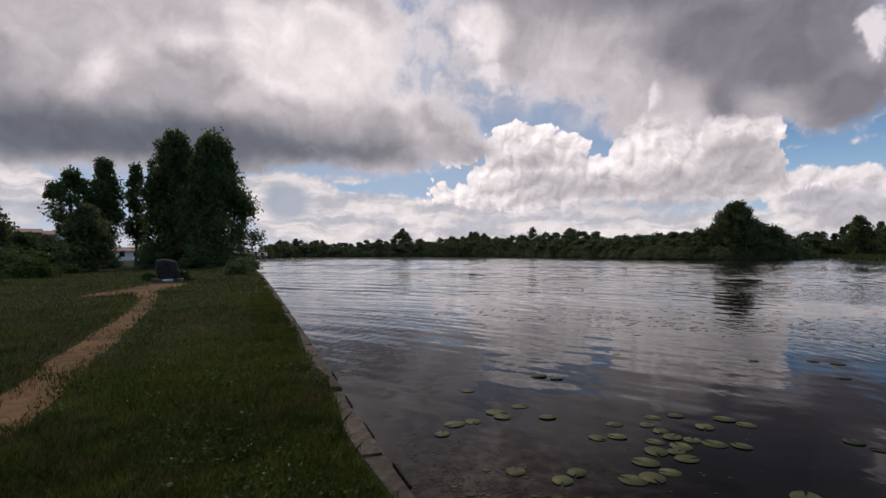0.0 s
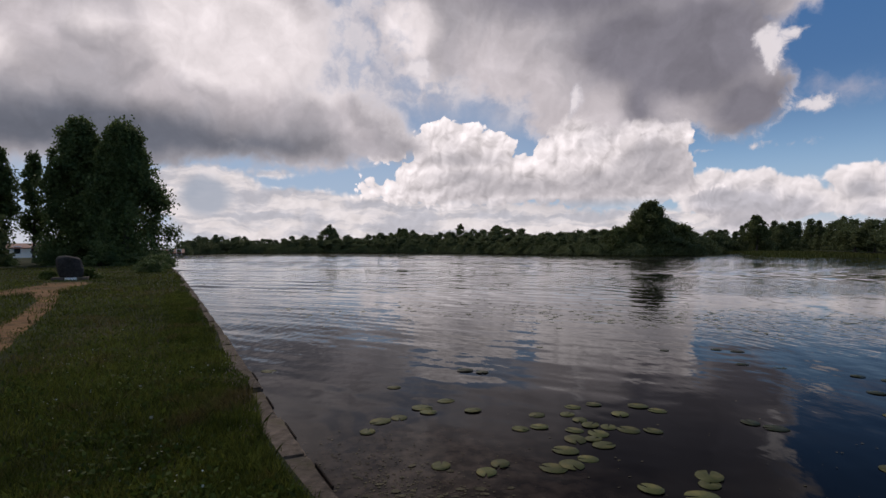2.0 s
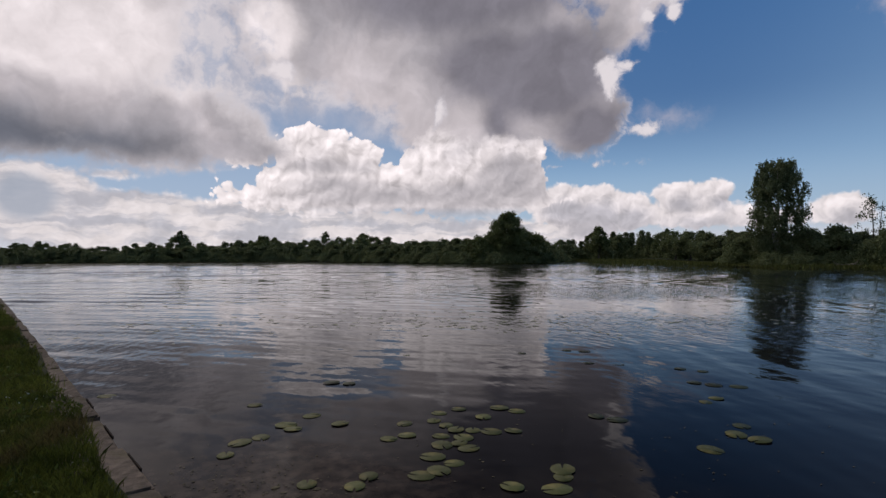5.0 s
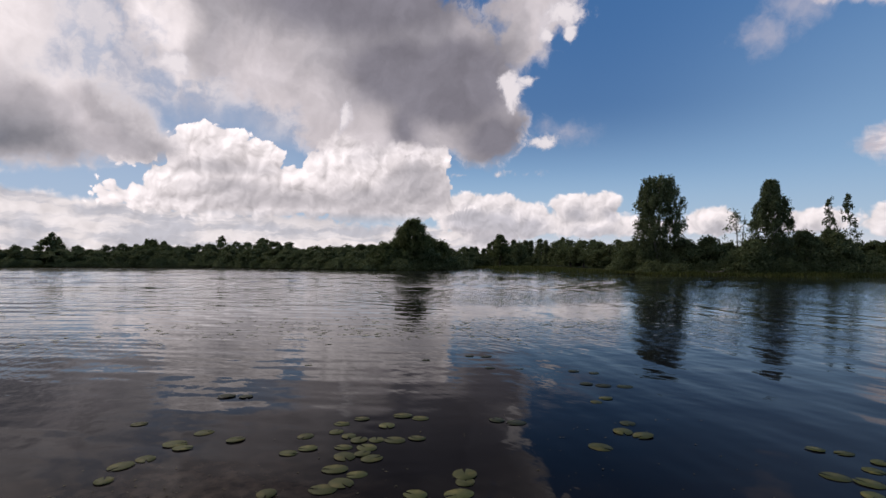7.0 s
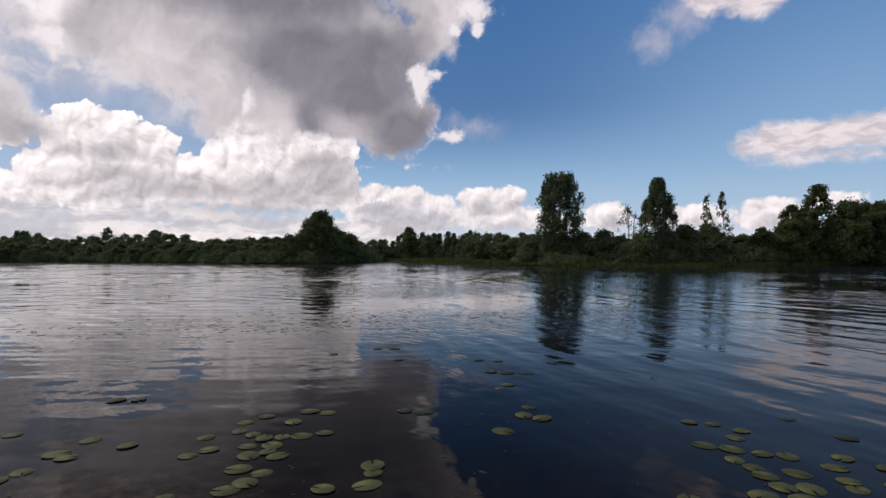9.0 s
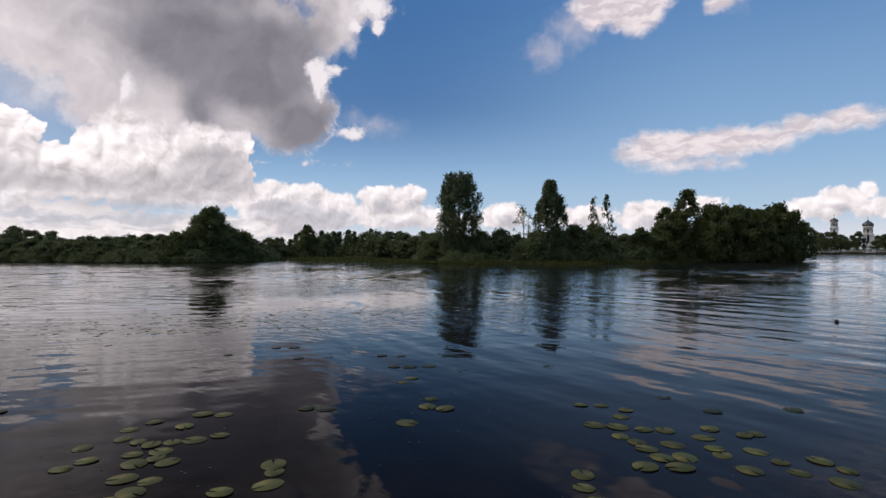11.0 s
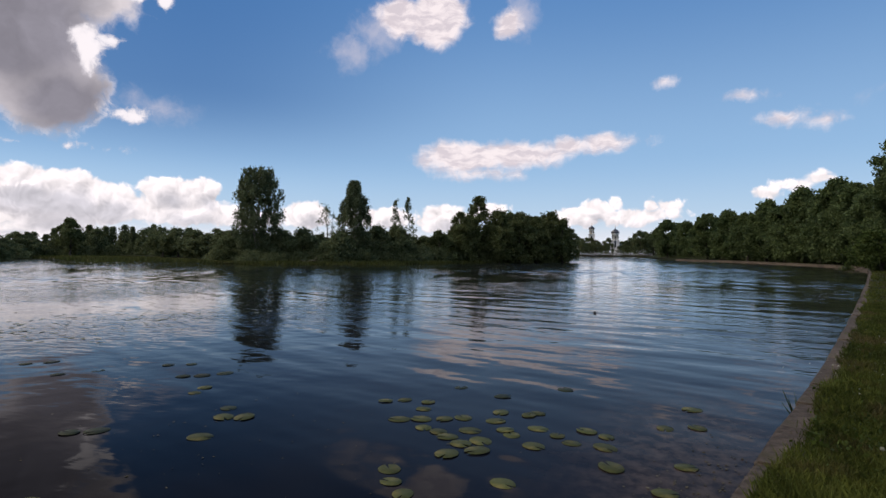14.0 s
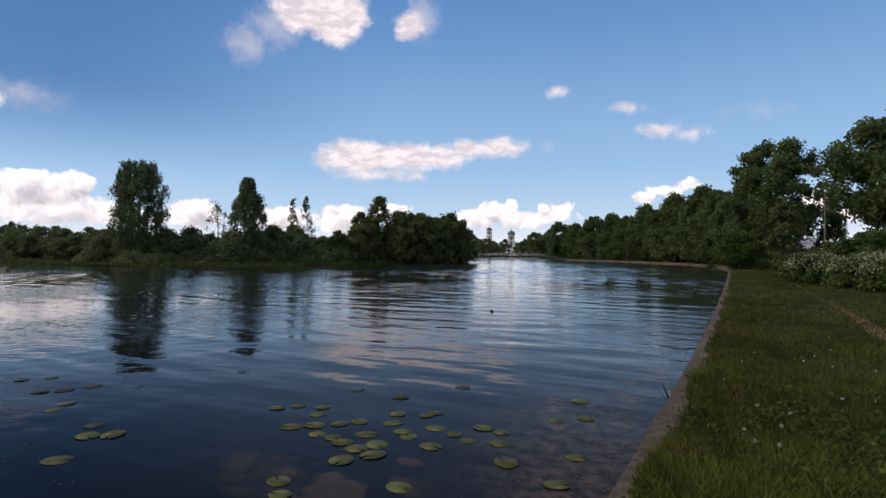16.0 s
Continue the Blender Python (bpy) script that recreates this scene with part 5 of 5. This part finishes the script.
pa, ra, ia = lawn_points(-45, 4, 2.4, 62, 190000)
pb, rb, ib = lawn_points(96, 127, 2.4, 80, 150000)
pc, rc, ic = lawn_points(127, 315, 0.5, 14, 26000)
pd, rd, id_ = lawn_points(-45, 127, 0.4, 2.6, 9000)
# a ragged fringe that leans over the quay's edge
at_edge = np.where(np.linalg.norm(edge, axis=1) < 22)[0]
pick_e = rng.choice(at_edge, 34000)
ie = rng.uniform(0.19, 0.9, 34000)
pe = edge[pick_e] + edge_n[pick_e] * ie[:, None] + rng.uniform(-0.15, 0.15, (34000, 2))
ok = ie > 0.24 + 0.14 * patch(pe, 2.7, 6.0)
pe, ie = pe[ok], ie[ok]
p, r = np.concatenate([pa, pb, pc, pd, pe]), np.concatenate([ra, rb, rc, rd, np.linalg.norm(pe, axis=1)])
v, f = blades(p, r, np.concatenate([ia, ib, ic, id_, ie]), 0.098, 0.0072)
tagged(part("lawn_grass", mesh_from("lawn_grass", v, f, M_BLADE)), "uneven unmown green grass on the lakeside lawn", "grass", kind="stuff")

# broad-leaved weeds among the grass
pa, _, _ = lawn_points(-45, 4, 2.4, 20, 13000)
pb, _, _ = lawn_points(96, 127, 2.4, 18, 9000)
p = np.concatenate([pa, pb])
p = p[patch(p, 1.1, 4.0) * patch(p, 3.3, 7.0) > rng.uniform(0.1, 0.5, len(p))]
v, f = leaf_quads(np.column_stack([np.repeat(p, 4, 0) + rng.normal(size=(4 * len(p), 2)) * 0.03, 0.475 + rng.uniform(0.0, 0.09, 4 * len(p))]), 0.046, 0.0, 0.6)
tagged(part("lawn_weeds", mesh_from("lawn_weeds", v, f, M_WEED)), "low broad-leaved weeds among the grass", "weeds", kind="stuff")

# reeds and sedge along the natural shore
pick = np.where((WALLED < 0.5) & (shore_az > -18) & (shore_az < 86) & (shore_d < 240))[0]
cnt = 90000
i = rng.choice(pick, cnt)
nx = (i + 1) % len(SHORE)
p = SHORE[i] + (SHORE[nx] - SHORE[i]) * rng.uniform(0, 1, (cnt, 1)) + NORMAL[i] * (rng.uniform(0, 1, (cnt, 1)) ** 1.6 * 22 - 0.3)
h = rng.uniform(0.1, 0.5, cnt)
a = rng.uniform(0, 2 * np.pi, cnt)
side = np.column_stack([np.cos(a), np.sin(a), 0 * a]) * 0.09
root = np.column_stack([p, np.interp(np.linalg.norm(p - SHORE[i], axis=1), [0.5, 4, 10, 25], [-0.02, 0.2, 0.4, 0.5])])
tip = root + np.column_stack([rng.normal(size=cnt) * 0.12, rng.normal(size=cnt) * 0.12, h + 0.25])
tagged(part("shore_reeds", mesh_from("shore_reeds", np.stack([root - side, root + side, tip], 1).reshape(-1, 3), np.arange(3 * cnt).reshape(cnt, 3), M_REED)), "pale green sedge along the far shore", "reeds", kind="stuff")

# a tuft of reed that grows out of the quay's foot
tuft = thing("reed_tuft", "small dark reed tuft growing at the quay's foot", "plant")
for k in range(16):
    a, l = k * 2.4, rng.uniform(0.2, 0.38)
    t = np.linspace(0, 1, 4)[:, None]
    tip = np.array([math.cos(a) * 0.16, math.sin(a) * 0.16, l])
    v, f = tube(np.array([math.cos(a), math.sin(a), 0]) * 0.03 + tip * t, 0.011 * (1.05 - t[:, 0]), 4)
    part("stalk", mesh_from("stalk", v, f, M_LEAF_BRIGHT), parent=tuft)
tuft.location = (7.75, -1.98, -0.02)

# dandelion clocks and small white flowers in the lawn
clock = thing("dandelion", "white dandelion seed head on a thin stalk", "flower", "dandelions in the lawn")
v, f = tube([(0, 0, 0), (0.01, 0, 0.1), (0.012, 0.006, 0.19)], [0.003, 0.003, 0.0025], 5)
part("stalk", mesh_from("stalk", v, f, M_LEAF_BRIGHT), parent=clock)
c = in_ball(150)
c = c / np.linalg.norm(c, axis=1)[:, None] * 0.0125 * rng.uniform(0.75, 1.0, (150, 1)) + np.array([0.012, 0.006, 0.2])
v, f = leaf_quads(c, 0.013, 0.0, 0.8)
part("seed_head", mesh_from("seed_head", v, f, M_DAISY), parent=clock)
CLOCKS = [(5.95, -3.1), (4.94, -2.1), (4.43, -1.84), (7.75, -3.93), (5.42, -2.35), (4.52, -1.69), (-1.79, 3.58), (-4.57, 10.94), (4.76, -1.75), (5.56, -2.14), (-2.5, 6.4), (-1.9, 5.1), (7.4, -4.2), (9.1, -4.6)]
for k, (x, y) in enumerate(CLOCKS):
    m = pose(x, y, 0.44, 6 * math.sin(k * 3), 6 * math.cos(k * 5), 40 * k) @ Matrix.Diagonal((1, 1, 0.85 + 0.25 * math.sin(k * 2.2) ** 2, 1))
    if k:
        copy_thing(clock, m)
    else:
        clock.matrix_basis = m
spots = []
for x, y, rad, count in ((-12.5, 19.8, 2.6, 90), (-10.5, 19.0, 2.0, 50), (-4.0, 8.2, 0.8, 40), (-4.2, 17.5, 1.2, 40), (-2.2, 7.3, 0.7, 36), (-2.9, 6.0, 0.8, 30), (8.6, -3.2, 0.9, 46), (15.5, -7.3, 1.6, 60), (12.0, -4.8, 1.2, 36), (17.5, -7.6, 2.0, 60), (-1.4, 4.4, 0.6, 24), (6.0, -2.9, 1.2, 30)):
    spots.append(np.column_stack([x + rng.normal(size=count) * rad * 0.5, y + rng.normal(size=count) * rad * 0.5, np.full(count, 0.5) + rng.uniform(0, 0.07, count)]))
v, f = leaf_quads(np.concatenate(spots), 0.021, 0.0, 0.9)
tagged(part("clover_flowers", mesh_from("clover_flowers", v, f, M_DAISY)), "tiny white clover and daisy flowers in the lawn", "flowers", kind="stuff")


# ---------------------------------------------------------------- lilies and floating things
def pad_mesh(seed):
    """A heart-shaped floating leaf: notched, slightly dished, with thickness."""
    bm = bmesh.new()
    n_, rim, low = 18, [], []
    for k in range(n_):
        a = 0.16 + (2 * math.pi - 0.32) * k / (n_ - 1)
        r = 1.0 + 0.04 * noise.noise(Vector((math.cos(a) * 2, math.sin(a) * 2, seed * 3)))
        z = 0.05 + 0.05 * noise.noise(Vector((math.cos(a) * 1.5, math.sin(a) * 1.5, seed * 5)))
        rim.append(bm.verts.new((r * math.cos(a) * 1.18, r * math.sin(a), z)))
        low.append(bm.verts.new((r * math.cos(a) * 1.16, r * math.sin(a) * 0.98, z - 0.04)))
    c = bm.verts.new((0.12, 0, 0.02))
    for k in range(n_ - 1):
        bm.faces.new((c, rim[k], rim[k + 1])).smooth = True
        bm.faces.new((rim[k], low[k], low[k + 1], rim[k + 1]))
    me = bpy.data.meshes.new("lily_pad")
    bm.to_mesh(me)
    bm.free()
    me.materials.append(M_PAD)
    return me


pad_meshes = [pad_mesh(k) for k in range(4)]
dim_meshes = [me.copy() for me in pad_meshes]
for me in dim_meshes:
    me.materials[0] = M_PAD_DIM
PADS_A = [(-1.7, 9.62), (0.36, 8.22), (0.13, 6.64), (-0.02, 6.28), (0.36, 6.75), (0.68, 7.12), (0.74, 6.92), (1.31, 6.91), (1.03, 7.4), (0.68, 5.21), (1.08, 5.0), (1.25, 5.17), (2.06, 6.61), (1.72, 6.13), (1.95, 6.17), (2.93, 6.93), (2.62, 6.87), (2.44, 6.58), (2.51, 6.34), (2.56, 6.14), (2.31, 6.0), (2.53, 5.85), (2.21, 5.71), (2.41, 5.69), (2.74, 6.05), (2.92, 5.92), (3.09, 6.49), (3.47, 6.78), (3.62, 6.56), (3.18, 5.85), (2.44, 5.50), (1.99, 5.41), (2.13, 5.17), (1.72, 5.0), (1.92, 5.05), (2.4, 4.45), (2.75, 4.26), (2.95, 4.46), (3.05, 4.62)]
PADS_B = [(4.69, 2.16), (4.43, 2.03), (4.23, 1.83), (6.84, 3.17), (6.98, 2.94), (6.14, 2.67), (6.64, 2.54), (6.23, 2.42), (5.94, 2.28), (5.86, 2.07), (6.98, 2.6), (6.33, 2.15), (6.02, 1.74), (5.57, 1.72), (5.24, 1.77), (5.42, 1.5), (5.72, 1.54), (5.73, 1.92), (6.45, 1.95), (6.16, 1.36), (6.02, 1.26), (6.46, 1.54), (6.83, 1.56), (6.82, 1.2), (6.34, 1.01), (5.75, 0.97), (6.16, 0.77), (6.43, 0.47), (5.97, 0.6), (5.95, 0.25), (6.3, 0.25), (5.41, 0.18), (4.72, 1.08), (4.82, 4.48), (5.5, 4.74), (5.58, 4.5), (6.31, 5.93), (6.61, 6.02), (5.64, -0.5), (4.96, -0.27), (6.84, -0.39), (6.99, -0.75), (6.94, 1.11), (7.77, -0.78)]
PADS_C = [(7.25, 6.65), (7.5, 6.4), (7.9, 7.47), (7.7, 7.8), (6.94, 8.55), (5.85, 10.33), (1.86, 9.02), (1.6, 9.2), (6.94, 10.28), (7.2, 10.0), (4.6, 5.72), (4.45, 5.95), (5.84, 4.95), (7.1, 6.9), (6.5, 8.9), (7.6, 1.7), (7.9, 2.4), (8.3, 0.9)]
for plan in (PADS_A, PADS_B, PADS_C):
    for k, (x, y) in enumerate(plan):
        r = rng.uniform(0.085, 0.122)
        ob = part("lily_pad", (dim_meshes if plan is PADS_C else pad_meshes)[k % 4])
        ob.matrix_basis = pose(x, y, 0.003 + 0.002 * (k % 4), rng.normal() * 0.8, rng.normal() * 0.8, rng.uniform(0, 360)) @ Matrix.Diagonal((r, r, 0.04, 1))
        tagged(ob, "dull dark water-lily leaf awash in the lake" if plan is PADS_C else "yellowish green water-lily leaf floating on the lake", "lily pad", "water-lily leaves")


def flecks(count, centre, spread, size, mat, name, label, turn=0.0):
    """Many small flat floating pieces."""
    p = rng.normal(size=(count, 2)) * np.array(spread)
    c_, s_ = math.cos(radians(turn)), math.sin(radians(turn))
    p = p @ np.array([[c_, s_], [-s_, c_]]) + np.array(centre)
    i_, d_ = nearest(p, edge)
    p = p[((p - edge[i_]) * edge_n[i_]).sum(1) < -0.02]
    m_ = len(p)
    t = np.linspace(0, 2 * np.pi, 5, endpoint=False)[None] + rng.uniform(0, 6, (m_, 1))
    rad = size * rng.uniform(0.35, 1.3, (m_, 1)) * rng.uniform(0.6, 1.2, (m_, 5))
    verts = np.stack([p[:, :1] + np.cos(t) * rad * 1.3, p[:, 1:] + np.sin(t) * rad, np.repeat(rng.uniform(0.003, 0.008, (m_, 1)), 5, 1)], 2).reshape(-1, 3)
    ob = part(name, mesh_from(name, verts, np.arange(5 * m_).reshape(m_, 5), mat))
    return tagged(ob, label, "debris", kind="stuff")


flecks(1500, (0.45, 4.3), (0.40, 0.8), 0.010, M_SCUM, "floating_scum", "pale scum and plant bits floating by the quay", 20)
flecks(120, (0.45, 4.2), (0.4, 0.4), 0.035, M_SCUM, "floating_scum", "matted plant bits floating by the quay", 20)
flecks(240, (5.0, -0.55), (0.9, 0.28), 0.014, M_SCUM, "floating_scum", "scattered plant bits floating by the quay", -22)
flecks(200, (3.4, 3.4), (1.6, 1.6), 0.011, M_SCUM, "floating_scum", "few plant bits drifting on the water")
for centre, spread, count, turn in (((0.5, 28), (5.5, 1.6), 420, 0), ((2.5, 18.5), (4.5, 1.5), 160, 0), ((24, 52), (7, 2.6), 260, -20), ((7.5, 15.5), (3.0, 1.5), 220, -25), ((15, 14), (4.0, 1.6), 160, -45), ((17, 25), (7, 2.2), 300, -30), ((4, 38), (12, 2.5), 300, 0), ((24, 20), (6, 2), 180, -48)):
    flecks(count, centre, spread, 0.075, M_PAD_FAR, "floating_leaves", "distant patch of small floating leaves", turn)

stub = thing("mooring_stub", "dark rotten mooring stake top above the water", "stake")
v, f = tube([(0, 0, -0.6), (0.01, 0, 0), (0.02, 0, 0.03), (0.03, 0.01, 0.045)], [0.075, 0.075, 0.06, 0.03], 9)
part("stake", mesh_from("stake", v, f, M_BARK, True), parent=stub)
stub.location = (19.5, 1.03, 0)
